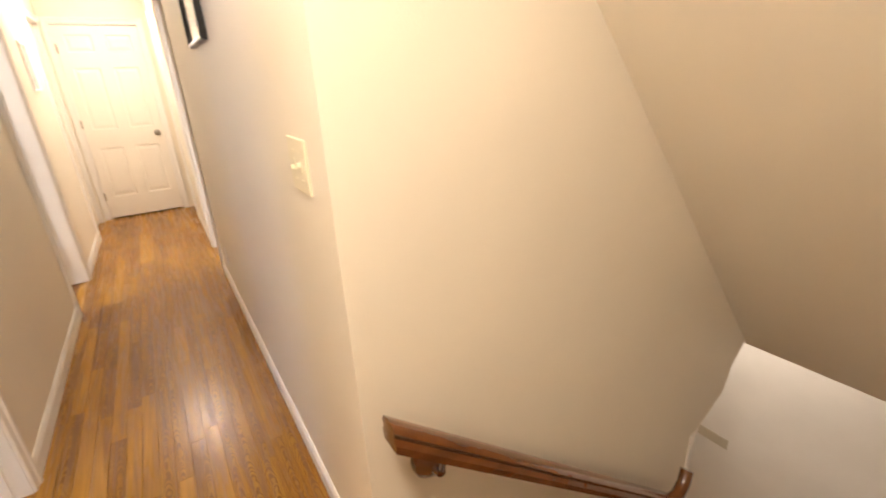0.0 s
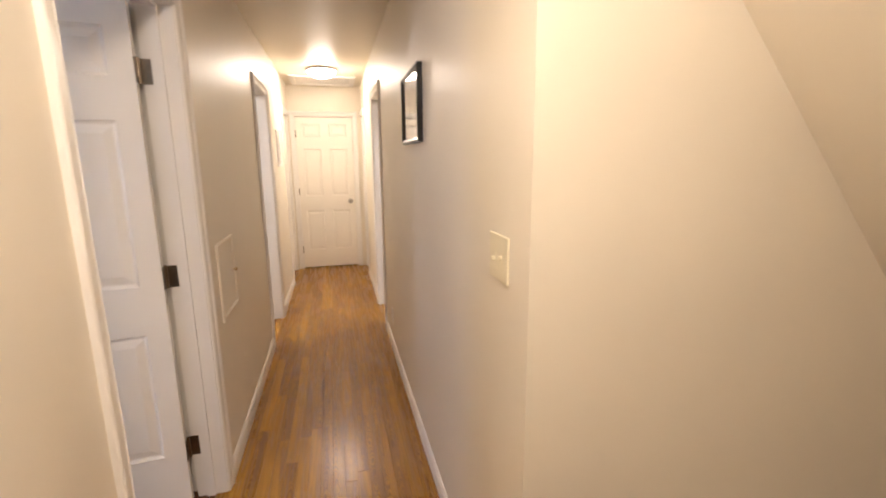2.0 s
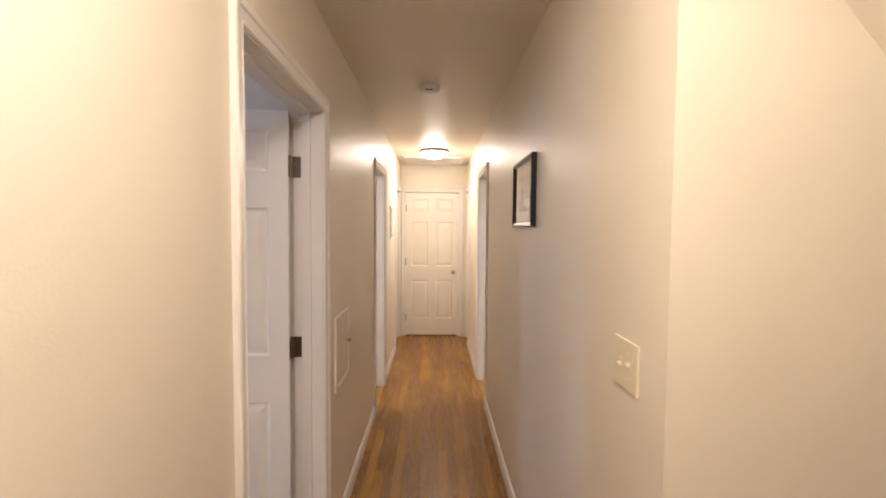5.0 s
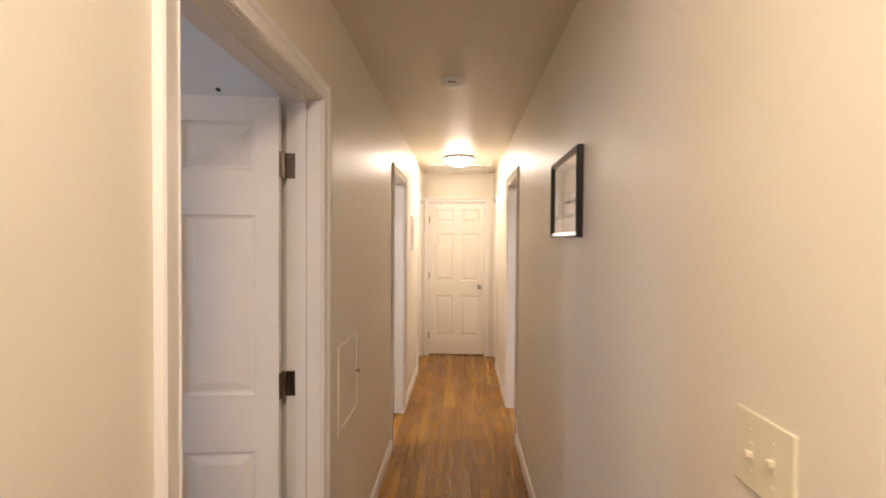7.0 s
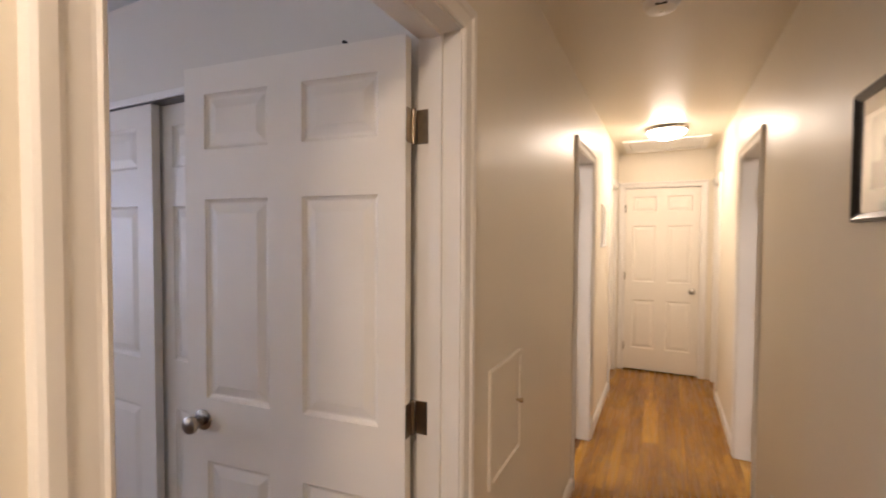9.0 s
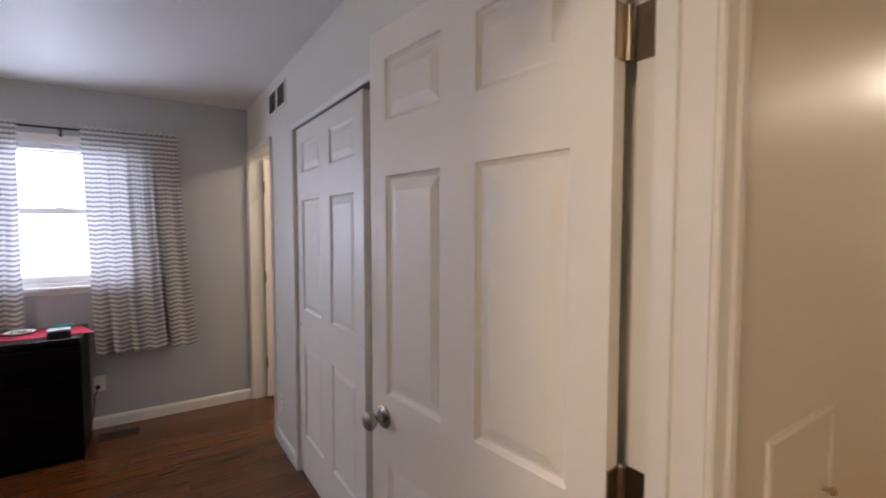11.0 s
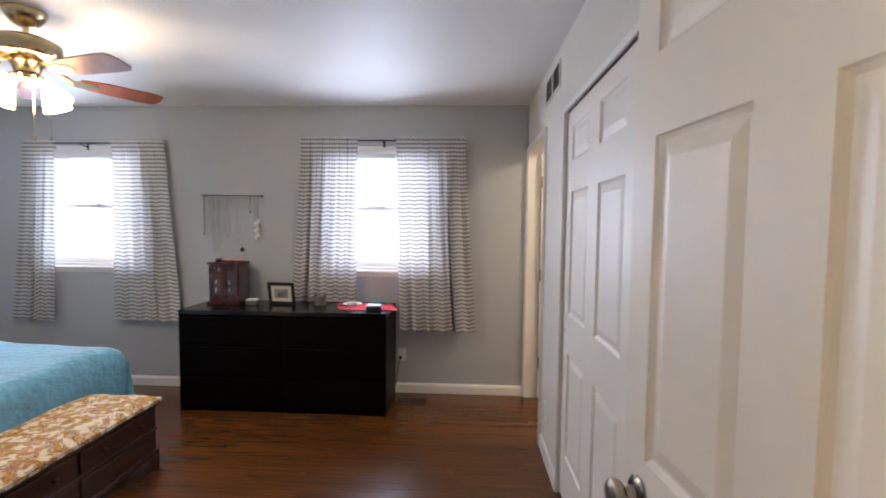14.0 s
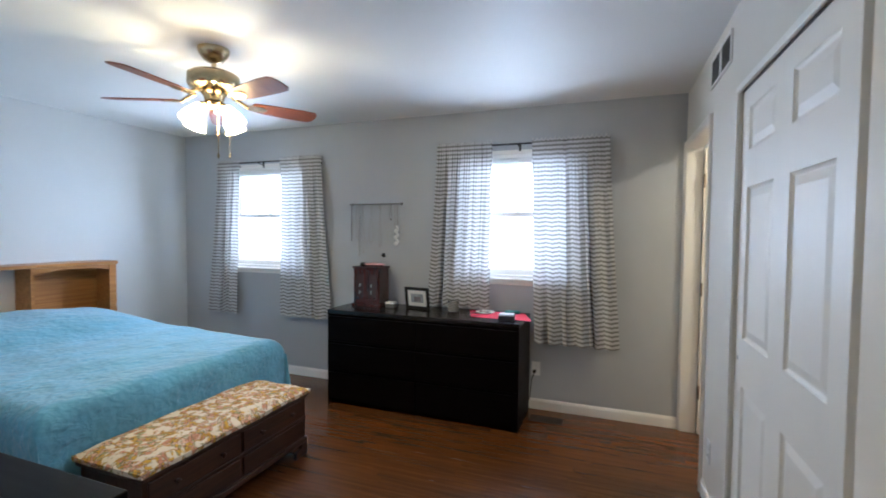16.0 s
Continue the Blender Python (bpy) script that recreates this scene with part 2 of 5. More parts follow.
def blanket_fabric():
    """Aqua matelasse: slubby relief running across the bed, paler on the raised yarn."""
    m = mat("aqua_quilt", (0.13, 0.34, 0.47), 0.85, vary=0.16, scale=7)
    nt = m.node_tree
    lk = nt.links.new
    bsdf = nt.nodes["Principled BSDF"]
    geo = nt.nodes.new("ShaderNodeNewGeometry")
    mp = nt.nodes.new("ShaderNodeMapping")
    mp.inputs["Scale"].default_value = (13, 24, 20)
    lk(geo.outputs["Position"], mp.inputs["Vector"])
    n = nt.nodes.new("ShaderNodeTexNoise")
    n.inputs["Scale"].default_value = 1.0
    n.inputs["Detail"].default_value = 4
    n.inputs["Distortion"].default_value = 0.8
    lk(mp.outputs[0], n.inputs["Vector"])
    v = nt.nodes.new("ShaderNodeTexVoronoi")
    v.inputs["Scale"].default_value = 30
    lk(geo.outputs["Position"], v.inputs["Vector"])
    a = nt.nodes.new("ShaderNodeMath")
    a.operation = 'MULTIPLY_ADD'
    a.inputs[1].default_value = 0.35
    lk(v.outputs["Distance"], a.inputs[0])
    lk(n.outputs["Fac"], a.inputs[2])
    bp = nt.nodes.new("ShaderNodeBump")
    bp.inputs["Strength"].default_value = 1.0
    bp.inputs["Distance"].default_value = 0.012
    lk(a.outputs[0], bp.inputs["Height"])
    lk(bp.outputs[0], bsdf.inputs["Normal"])
    bsdf.inputs["Sheen Weight"].default_value = 0.4
    return m


M_HALL = mat("cream_wall_paint", (0.76, 0.70, 0.58), 0.42, vary=0.025, scale=1.6, bump=0.10, bump_scale=160)
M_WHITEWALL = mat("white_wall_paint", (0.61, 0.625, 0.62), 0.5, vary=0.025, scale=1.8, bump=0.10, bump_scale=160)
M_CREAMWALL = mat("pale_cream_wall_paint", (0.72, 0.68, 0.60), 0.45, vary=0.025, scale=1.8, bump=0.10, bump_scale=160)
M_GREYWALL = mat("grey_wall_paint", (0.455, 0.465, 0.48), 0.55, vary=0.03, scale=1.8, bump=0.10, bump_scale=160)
M_CEIL = mat("ceiling_paint", (0.80, 0.79, 0.76), 0.6, vary=0.03, scale=1.2, bump=0.15, bump_scale=70)
M_TRIM = mat("white_trim_gloss", (0.82, 0.79, 0.74), 0.32, vary=0.02, scale=4)
M_DOOR = mat("white_door_paint", (0.83, 0.785, 0.70), 0.46, vary=0.02, scale=4, bump=0.05, bump_scale=220)
M_NICKEL = mat("satin_nickel", (0.38, 0.35, 0.31), 0.28, 1.0, vary=0.05, scale=20)
M_BRASSY = mat("antique_brass", (0.50, 0.40, 0.24), 0.25, 1.0, vary=0.06, scale=20)
M_OAK_HALL = wood("oak_strip_floor", (0.19, 0.084, 0.011), (0.50, 0.265, 0.034), 'y', 0.25, coat=0.0, spec=0.3, spread=0.15, figure=0.72)
M_OAK_BED = wood("dark_stained_strip_floor", (0.078, 0.026, 0.0062), (0.155, 0.054, 0.012), 'y', 0.22, spread=0.13, ring=0.03, coat=0.10)
M_OAK_BED_REST = wood("dark_stained_strip_floor_rest", (0.078, 0.026, 0.0062), (0.155, 0.054, 0.012), 'y', 0.22, spread=0.13, ring=0.03, coat=0.10, island=True)
M_OAK_HALL_REST = wood("oak_strip_floor_rest", (0.20, 0.094, 0.012), (0.46, 0.255, 0.038), 'y', 0.25, coat=0.0, spec=0.3, island=True)
M_SUB = mat("floor_joint", (0.18, 0.08, 0.018), 0.8)
M_RAIL = wood("handrail_oak", (0.095, 0.030, 0.005), (0.15, 0.050, 0.009), 'x', 0.2, stretch=8.0, coat=0.6, per_piece=False, ring=0.04)
M_IVORY = mat("ivory_plastic", (0.74, 0.68, 0.50), 0.35, vary=0.02)
M_WHITEPL = mat("white_plastic", (0.82, 0.81, 0.78), 0.35, vary=0.02)
M_BLACK = mat("black_frame_lacquer", (0.012, 0.011, 0.011), 0.3, vary=0.1)
M_BLACKBROWN = wood("blackbrown_veneer", (0.003, 0.002, 0.002), (0.0055, 0.0038, 0.0036), 'y', 0.34, per_piece=False, spec=0.06)
M_BLACKTOP = wood("blackbrown_polished_top", (0.005, 0.0035, 0.0035), (0.009, 0.006, 0.0055), 'y', 0.2, per_piece=False, spec=0.5)
M_HINGE = mat("bronze_nickel", (0.25, 0.205, 0.15), 0.32, 1.0, vary=0.1, scale=40)
M_MAT = mat("ivory_mat_board", (0.78, 0.75, 0.70), 0.8, vary=0.02)
M_GLASS = glass("clear_glass")
M_CURTAIN = curtain_fabric()
M_TAPESTRY = tapestry()
M_QUILT = blanket_fabric()
M_WALNUT = wood("chest_walnut", (0.020, 0.0075, 0.004), (0.050, 0.019, 0.009), 'x', 0.3, coat=0.12, per_piece=False)
M_PINE = wood("honey_oak_headboard", (0.30, 0.125, 0.028), (0.46, 0.215, 0.055), 'x', 0.35, coat=0.2, per_piece=False)
M_MAHOG = wood("jewelry_box_mahogany", (0.030, 0.005, 0.004), (0.075, 0.012, 0.010), 'z', 0.22, coat=0.4, per_piece=False)
M_BLADE = wood("fan_blade_cherry", (0.17, 0.040, 0.011), (0.23, 0.060, 0.018), 'x', 0.42, coat=0.0, per_piece=False, ring=0.03, spec=0.3)
M_RED = mat("red_runner_cloth", (0.45, 0.008, 0.032), 0.85, vary=0.1, scale=30, bump=0.3, bump_scale=600)
M_GREYMETAL = mat("grey_metal", (0.22, 0.21, 0.20), 0.4, 0.8)
M_DARKSLOT = mat("dark_slot", (0.02, 0.02, 0.02), 0.7)
M_SILVER = mat("silver_chain", (0.42, 0.40, 0.38), 0.35, 1.0)
M_TEAL = mat("teal_box", (0.03, 0.22, 0.20), 0.5)
M_BEIGE = mat("beige_candle_wax", (0.42, 0.38, 0.30), 0.5)
M_PHOTO_GREY = mat("photo_grey", (0.35, 0.36, 0.38), 0.4, vary=0.3, scale=40)
M_INK = mat("print_ink", (0.22, 0.19, 0.20), 0.7, vary=0.3, scale=20)
M_INKLIGHT = mat("print_wash", (0.52, 0.49, 0.46), 0.7, vary=0.25, scale=14)
M_LOWERWALL = mat("lower_white_wall", (0.80, 0.77, 0.72), 0.5, vary=0.03)
M_HALL_GLOW = glow("hall_dome_glass", WARM, HALL_GLOW)
M_LAND_FILL = glow("landing_fill_glass", WARM, LANDING_FILL)
M_FAN_GLOW = glow("fan_shade_glass", (1.0, 0.66, 0.30), FAN_GLOW)
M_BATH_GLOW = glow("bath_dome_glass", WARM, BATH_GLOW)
M_STAIR_FILL = glow("stair_fill_glass", WARM, STAIR_FILL)
M_ROOM_FILL = glow("room_fill_glass", (1.0, 0.84, 0.66), ROOM_FILL)
M_LINEN = mat("white_linen", (0.75, 0.74, 0.72), 0.9, vary=0.03)


# ---------- mesh helpers ----------
def mesh_of(name, bm, material, smooth=False):
    bmesh.ops.recalc_face_normals(bm, faces=bm.faces)
    me = bpy.data.meshes.new(name)
    bm.to_mesh(me)
    bm.free()
    me.materials.append(material)
    if smooth:
        me.polygons.foreach_set("use_smooth", [True] * len(me.polygons))
        me.set_sharp_from_angle(angle=radians(38))
    return me


def part(name, bm, material, parent=None, label="", smooth=False, at=None):
    ob = new(name, mesh_of(name, bm, material, smooth))
    if parent is not None:
        ob.parent = parent
    if at is not None:
        ob.matrix_basis = at
    if label:
        ob["label"] = label
    return ob


def structure(ob, label="", category=""):
    return tagged(ob, label, category, "", "structure")


def empty(name, m=None):
    ob = new(name)
    if m is not None:
        ob.matrix_basis = m
    return ob


def box(bm, x0, x1, y0, y1, z0, z1, bevel=0.0):
    r = bmesh.ops.create_cube(bm, size=1.0, matrix=Matrix.Translation(((x0 + x1) / 2, (y0 + y1) / 2, (z0 + z1) / 2)) @ Matrix.Diagonal((x1 - x0, y1 - y0, z1 - z0, 1)))
    if bevel:
        es = list({e for v in r["verts"] for e in v.link_edges})
        bmesh.ops.bevel(bm, geom=es, offset=bevel, segments=2, affect='EDGES', profile=0.5)
    return bm


def B(x0, x1, y0, y1, z0, z1, bevel=0.0):
    return box(bmesh.new(), x0, x1, y0, y1, z0, z1, bevel)


def lathe(bm, profile, segs=32, m=None):
    """Turn (radius, height) rows round the z axis."""
    m = m or Matrix()
    rings = []
    for r, z in profile:
        if r < 1e-5:
            rings.append([bm.verts.new(m @ Vector((0, 0, z)))])
        else:
            rings.append([bm.verts.new(m @ Vector((r * math.cos(2 * math.pi * i / segs), r * math.sin(2 * math.pi * i / segs), z))) for i in range(segs)])
    for a, b in zip(rings, rings[1:]):
        for i in range(segs):
            j = (i + 1) % segs
            q = [a[i % len(a)], a[j % len(a)], b[j % len(b)], b[i % len(b)]]
            q = list(dict.fromkeys(q))
            if len(q) > 2:
                bm.faces.new(q)
    return bm


def tube(bm, pts, r, segs=8):
    """A round bar through points."""
    pts = [Vector(p) for p in pts]
    rings = []
    for i, p in enumerate(pts):
        d = (pts[min(i + 1, len(pts) - 1)] - pts[max(i - 1, 0)]).normalized()
        a = d.orthogonal().normalized()
        if i:
            a = (prev - d * prev.dot(d)).normalized()
        prev = a
        b = d.cross(a)
        rings.append([bm.verts.new(p + r * (a * math.cos(2 * math.pi * k / segs) + b * math.sin(2 * math.pi * k / segs))) for k in range(segs)])
    for a, b in zip(rings, rings[1:]):
        for k in range(segs):
            bm.faces.new((a[k], a[(k + 1) % segs], b[(k + 1) % segs], b[k]))
    bm.faces.new(rings[0][::-1])
    bm.faces.new(rings[-1])
    return bm


def prism(bm, outline, axis, a0, a1):
    """Extrude a closed 2D outline along an axis; the outline's two numbers are the other axes in order."""
    def at(p, a):
        return {'x': (a, p[0], p[1]), 'y': (p[0], a, p[1]), 'z': (p[0], p[1], a)}[axis]
    lo = [bm.verts.new(at(p, a0)) for p in outline]
    hi = [bm.verts.new(at(p, a1)) for p in outline]
    n = len(outline)
    for i in range(n):
        bm.faces.new((lo[i], lo[(i + 1) % n], hi[(i + 1) % n], hi[i]))
    bm.faces.new(lo[::-1])
    bm.faces.new(hi)
    return bm


def wall(name, axis, a0, a1, t0, t1, z0, z1, openings, material, label):
    """A wall that runs along axis from a0 to a1, between t0 and t1 across, with openings (a0, a1, z0, z1)."""
    bm = bmesh.new()

    def put(p0, p1, q0, q1):
        if p1 - p0 > 1e-4 and q1 - q0 > 1e-4:
            if axis == 'y':
                box(bm, t0, t1, p0, p1, q0, q1)
            else:
                box(bm, p0, p1, t0, t1, q0, q1)
    if openings and all(o[2] <= 0 for o in openings) and z0 == 0:
        out = [(a0, z0)]
        for o0, o1, _, oz1 in sorted(openings):
            out += [(o0, z0), (o0, oz1), (o1, oz1), (o1, z0)]
        out += [(a1, z0), (a1, z1), (a0, z1)]
        prism(bm, out, 'x' if axis == 'y' else 'y', t0, t1)
        return structure(part(name, bm, material), label, "wall")
    at = a0
    for o0, o1, oz0, oz1 in sorted(openings):
        put(at, o0, z0, z1)
        put(o0, o1, z0, oz0)
        put(o0, o1, oz1, z1)
        at = o1
    put(at, a1, z0, z1)
    return structure(part(name, bm, material), label, "wall")


CASING = ((0.005, 0.0), (0.005, 0.007), (0.010, 0.011), (0.014, 0.009), (0.018, 0.009), (0.040, 0.012), (0.046, 0.017), (0.060, 0.019), (0.065, 0.016), (0.066, 0.012), (0.066, 0.0))


def casing(name, axis, face, out, a0, a1, z0, z1, sides="lhr", width=0.066):
    """A moulded casing round an opening on the plane face; out is the sign of the way it stands proud."""
    bm = bmesh.new()
    k = width / 0.066
    rows = []
    for u, v in CASING:
        u *= k
        f = face + out * v
        pts = [(a0 - u, z0), (a0 - u, z1 + u), (a1 + u, z1 + u), (a1 + u, z0)]
        rows.append([bm.verts.new((f, p, z) if axis == 'y' else (p, f, z)) for p, z in pts])
    keep = [i for i, s in enumerate("lhr") if s in sides]
    for r, s in zip(rows, rows[1:]):
        for i in keep:
            bm.faces.new((r[i], r[i + 1], s[i + 1], s[i]))
    for i in (0, 3):
        if (i == 0 and "l" in sides) or (i == 3 and "r" in sides):
            bm.faces.new([r[i] for r in rows])
    bmesh.ops.delete(bm, geom=[v for v in bm.verts if not v.link_faces], context='VERTS')
    return structure(part(name, bm, M_TRIM), "white painted moulded door casing", "trim")


def jamb(name, axis, a0, a1, t0, t1, z1, stop=None):
    """Lining boards inside a doorway, with a stop."""
    bm = bmesh.new()
    th = 0.016
    def put(p0, p1, q0, q1, s0, s1):
        if axis == 'y':
            box(bm, q0, q1, p0, p1, s0, s1)
        else:
            box(bm, p0, p1, q0, q1, s0, s1)
    put(a0 - th, a0, t0, t1, 0, z1)
    put(a1, a1 + th, t0, t1, 0, z1)
    put(a0 - th, a1 + th, t0, t1, z1, z1 + th)
    if stop is not None:
        s0, s1 = stop, stop + 0.034
        put(a0, a0 + 0.011, s0, s1, 0, z1)
        put(a1 - 0.011, a1, s0, s1, 0, z1)
        put(a0 + 0.011, a1 - 0.011, s0, s1, z1 - 0.011, z1)
    return structure(part(name, bm, M_TRIM), "white painted door lining", "trim")


def baseboard(name, axis, face, out, a0, a1, h=0.085):
    prof = [(0, 0.0), (0.013, 0.0), (0.013, h - 0.022), (0.010, h - 0.012), (0.006, h - 0.004), (0.004, h), (0, h)]
    bm = bmesh.new()
    if axis == 'y':
        prism(bm, [(face + out * u, z) for u, z in prof], 'y', a0, a1)
    else:
        prism(bm, [(face + out * u, z) for u, z in prof], 'x', a0, a1)
    return structure(part(name, bm, M_TRIM), "white painted wooden baseboard", "baseboard")


# ---------- six-panel doors ----------
PANEL_Z = ((0.24, 0.785), (0.985, 1.612), (1.765, 1.935))


def door_leaf(name, width, height, thick, label):
    """Local axes: u (x) from the hinge edge, thickness along y from 0 to thick, z up. Returns the empty."""
    root = empty(name)
    structure(root, label, "door")
    st, mu = width * 0.105, width * 0.155
    pw = (width - 2 * st - mu) / 2
    cols = ((st, st + pw), (st + pw + mu, width - st))
    k = height / 2.02
    rowsz = [(a * k, b * k) for a, b in PANEL_Z]
    us = sorted({0, width, *[c for p in cols for c in p]})
    zs = sorted({0, height, *[c for p in rowsz for c in p]})
    bm = bmesh.new()
    for side, y0, s in ((0, 0.0, 1), (1, thick, -1)):
        for u0, u1 in zip(us, us[1:]):
            for z0, z1 in zip(zs, zs[1:]):
                if (u0, u1) in cols and (z0, z1) in rowsz:
                    loops = []
                    for ins, dep in ((0, 0), (0.003, 0.005), (0.011, 0.010), (0.03, 0.010)):
                        y = y0 + s * dep
                        loops.append([bm.verts.new(c) for c in ((u0 + ins, y, z0 + ins), (u1 - ins, y, z0 + ins), (u1 - ins, y, z1 - ins), (u0 + ins, y, z1 - ins))])
                    for a, b in zip(loops, loops[1:]):
                        for i in range(4):
                            bm.faces.new((a[i], a[(i + 1) % 4], b[(i + 1) % 4], b[i]))
                    bm.faces.new(loops[-1])
                else:
                    bm.faces.new([bm.verts.new(c) for c in ((u0, y0, z0), (u1, y0, z0), (u1, y0, z1), (u0, y0, z1))])
    for quad in (((0, 0, 0), (0, thick, 0), (0, thick, height), (0, 0, height)), ((width, 0, 0), (width, thick, 0), (width, thick, height), (width, 0, height)),
                 ((0, 0, height), (width, 0, height), (width, thick, height), (0, thick, height)), ((0, 0, 0), (width, 0, 0), (width, thick, 0), (0, thick, 0))):
        bm.faces.new([bm.verts.new(c) for c in quad])
    bmesh.ops.remove_doubles(bm, verts=bm.verts, dist=1e-5)
    part("leaf", bm, M_DOOR, root)
    # raised fields, one piece a panel
    for (z0, z1) in rowsz:
        bmp = bmesh.new()
        w, h = pw, z1 - z0
        rings = []
        for ins, dep in ((0.017, 0.010), (0.043, 0.003), (0.046, 0.0025)):
            rings.append([bmp.verts.new(c) for c in ((ins, dep, ins), (w - ins, dep, ins), (w - ins, dep, h - ins), (ins, dep, h - ins))])
        for a, b in zip(rings, rings[1:]):
            for i in range(4):
                bmp.faces.new((a[i], a[(i + 1) % 4], b[(i + 1) % 4], b[i]))
        bmp.faces.new(rings[-1])
        bmp.faces.new(rings[0][::-1])
        me = mesh_of("panel", bmp, M_DOOR)
        for u0, u1 in cols:
            for back in (0, 1):
                o = new("panel", me)
                o.parent = root
                o.matrix_basis = pose(u0, 0, z0) if not back else pose(u1, thick, z0, 0, 0, 180)
    return root


def door_knob(root, u, z, y, out, material=None):
    """Rose, neck and round knob standing out along out * y."""
    bm = bmesh.new()
    m = Matrix.Translation((u, y, z)) @ Matrix.Rotation(radians(-90 * out), 4, 'X')
    lathe(bm, [(0, 0), (0.032, 0), (0.033, 0.004), (0.028, 0.009), (0.014, 0.012), (0.011, 0.024), (0.013, 0.030), (0.022, 0.036), (0.027, 0.046), (0.026, 0.056), (0.018, 0.063), (0, 0.065)], 24, m)
    return part("knob", bm, material or M_NICKEL, root, "satin nickel door knob", True)


def hinge(root, m):
    bm = bmesh.new()
    tube(bm, [(0, 0, -0.045), (0, 0, 0.045)], 0.0065, 10)
    for z in (-0.015, 0.015):
        tube(bm, [(0, 0, z - 0.0008), (0, 0, z + 0.0008)], 0.0072, 10)
    lathe(bm, [(0, 0.05), (0.004, 0.049), (0.006, 0.045), (0.0, 0.044)], 10)
    return part("hinge", bm, M_HINGE, root, "bronze butt hinge", True, m)

# ---------- plan ----------
CEIL = 2.44
HALL_E = 0.935            # east wall of the hall
END_Y = 7.96
BED_W, BED_S, BED_N = -3.73, -1.27, 3.60
BED_E = -0.125
STAIR_N, STAIR_S = 2.45, 0.40
DOOR_A = (2.752, 3.562)  # bedroom doorway in the west wall
DOOR_B = (5.27, 5.915)
DOOR_C = (7.195, 7.89)
DOOR_D = (5.43, 6.095)  # east wall
DOOR_E = (7.37, 7.89)
DTOP = 2.036
g = 0.016


def rough(o, top=DTOP):
    return (o[0] - g, o[1] + g, 0.0, top + g)


wall("wall_hall_west", 'y', -1.5, END_Y + 0.1, -0.052, 0.0, 0, CEIL, [rough(DOOR_A), rough(DOOR_B), rough(DOOR_C)], M_HALL, "cream painted hallway wall with doorways")
wall("wall_bedroom_east", 'y', BED_S - 0.1, END_Y + 0.1, BED_E, -0.052, 0, CEIL, [rough(DOOR_A), rough(DOOR_B), rough(DOOR_C)], M_WHITEWALL, "white painted bedroom wall beside the doorway")
wall("wall_hall_east", 'y', STAIR_N + 0.12, END_Y + 0.1, HALL_E, HALL_E + 0.11, 0, CEIL, [rough(DOOR_D), rough(DOOR_E)], M_HALL, "cream painted hallway wall with doorways")
END_X = (0.080, 0.819)
wall("wall_hall_end", 'x', 0.0, HALL_E, END_Y, END_Y + 0.1, 0, CEIL, [(END_X[0] - g, END_X[1] + g, 0, 2.045 + g)], M_HALL, "cream painted wall at the hallway end")
wall("wall_landing_south", 'x', -0.105, HALL_E + 0.11, -1.6, -1.5, 0, CEIL, [], M_HALL, "cream painted landing wall")
wall("wall_landing_east", 'y', -1.5, STAIR_S, HALL_E, HALL_E + 0.11, 0, CEIL, [], M_HALL, "cream painted landing wall")

# stairwell: the wall with the handrail ends in a stepped, slanting edge over the lower room
bm = prism(bmesh.new(), [(HALL_E, CEIL), (0.99, 2.30), (2.85, 0.15), (2.76, 0.03), (2.735, -0.09), (2.52, -0.25), (2.49, -2.7), (HALL_E, -2.7)], 'y', STAIR_N, STAIR_N + 0.12)
structure(part("wall_stair_north", bm, M_HALL), "cream painted stairwell wall above the handrail", "wall")
bm = B(1.05, 4.4, STAIR_S - 0.1, STAIR_S, -2.7, CEIL)
structure(part("wall_stair_south", bm, M_HALL), "cream painted stairwell wall", "wall")
bm = prism(bmesh.new(), [(0.93, 2.46), (0.945, 2.32), (2.87, 0.12), (2.97, 0.12), (2.97, 0.3), (1.15, 2.46)], 'y', STAIR_S, STAIR_N + 0.12)
structure(part("ceiling_stair_slope", bm, M_HALL), "sloping plaster ceiling over the stairs", "ceiling")
structure(part("ceiling_lower", B(2.9, 4.4, STAIR_S - 0.1, 4.3, 0.18, 0.28), M_CEIL), "white ceiling of the lower level", "ceiling")
structure(part("wall_lower_east", B(4.3, 4.4, STAIR_S - 0.1, 4.3, -2.7, 0.2), M_LOWERWALL), "white wall of the lower level", "wall")
structure(part("wall_lower_north", box(B(0.94, 2.9, 4.2, 4.3, -2.7, -0.065), 2.901, 4.4, 4.2, 4.3, -2.7, 0.2), M_LOWERWALL), "white wall of the lower level", "wall")
structure(part("wall_lower_west", B(0.84, 0.94, STAIR_S, 4.3, -2.7, -0.06), M_LOWERWALL), "white wall of the lower level", "wall")
structure(part("ceiling_lower_side", B(0.94, 2.9, STAIR_N + 0.12, 4.3, -0.18, -0.06), M_CEIL), "white ceiling of the lower level", "ceiling")
structure(part("bulkhead_lower", B(2.82, 2.92, STAIR_N + 0.12, 4.3, -0.18, 0.28), M_LOWERWALL), "white bulkhead of the lower level", "wall")
structure(part("floor_lower", B(0.84, 4.4, STAIR_S - 0.1, 4.3, -2.8, -2.7), M_OAK_HALL_REST), "oak floor of the lower level", "floor")
structure(part("stair_edge_trim", B(2.495, 2.525, STAIR_N - 0.006, STAIR_N + 0.13, -2.7, -0.24, 0.004), M_TRIM), "white painted corner trim", "trim")
stairs = structure(empty("stairs"), "oak stairs leading down from the hallway", "stairs")
tread = mesh_of("tread", B(-0.03, 0.245, STAIR_S, STAIR_N, -0.03, 0.0, 0.006), M_RAIL)
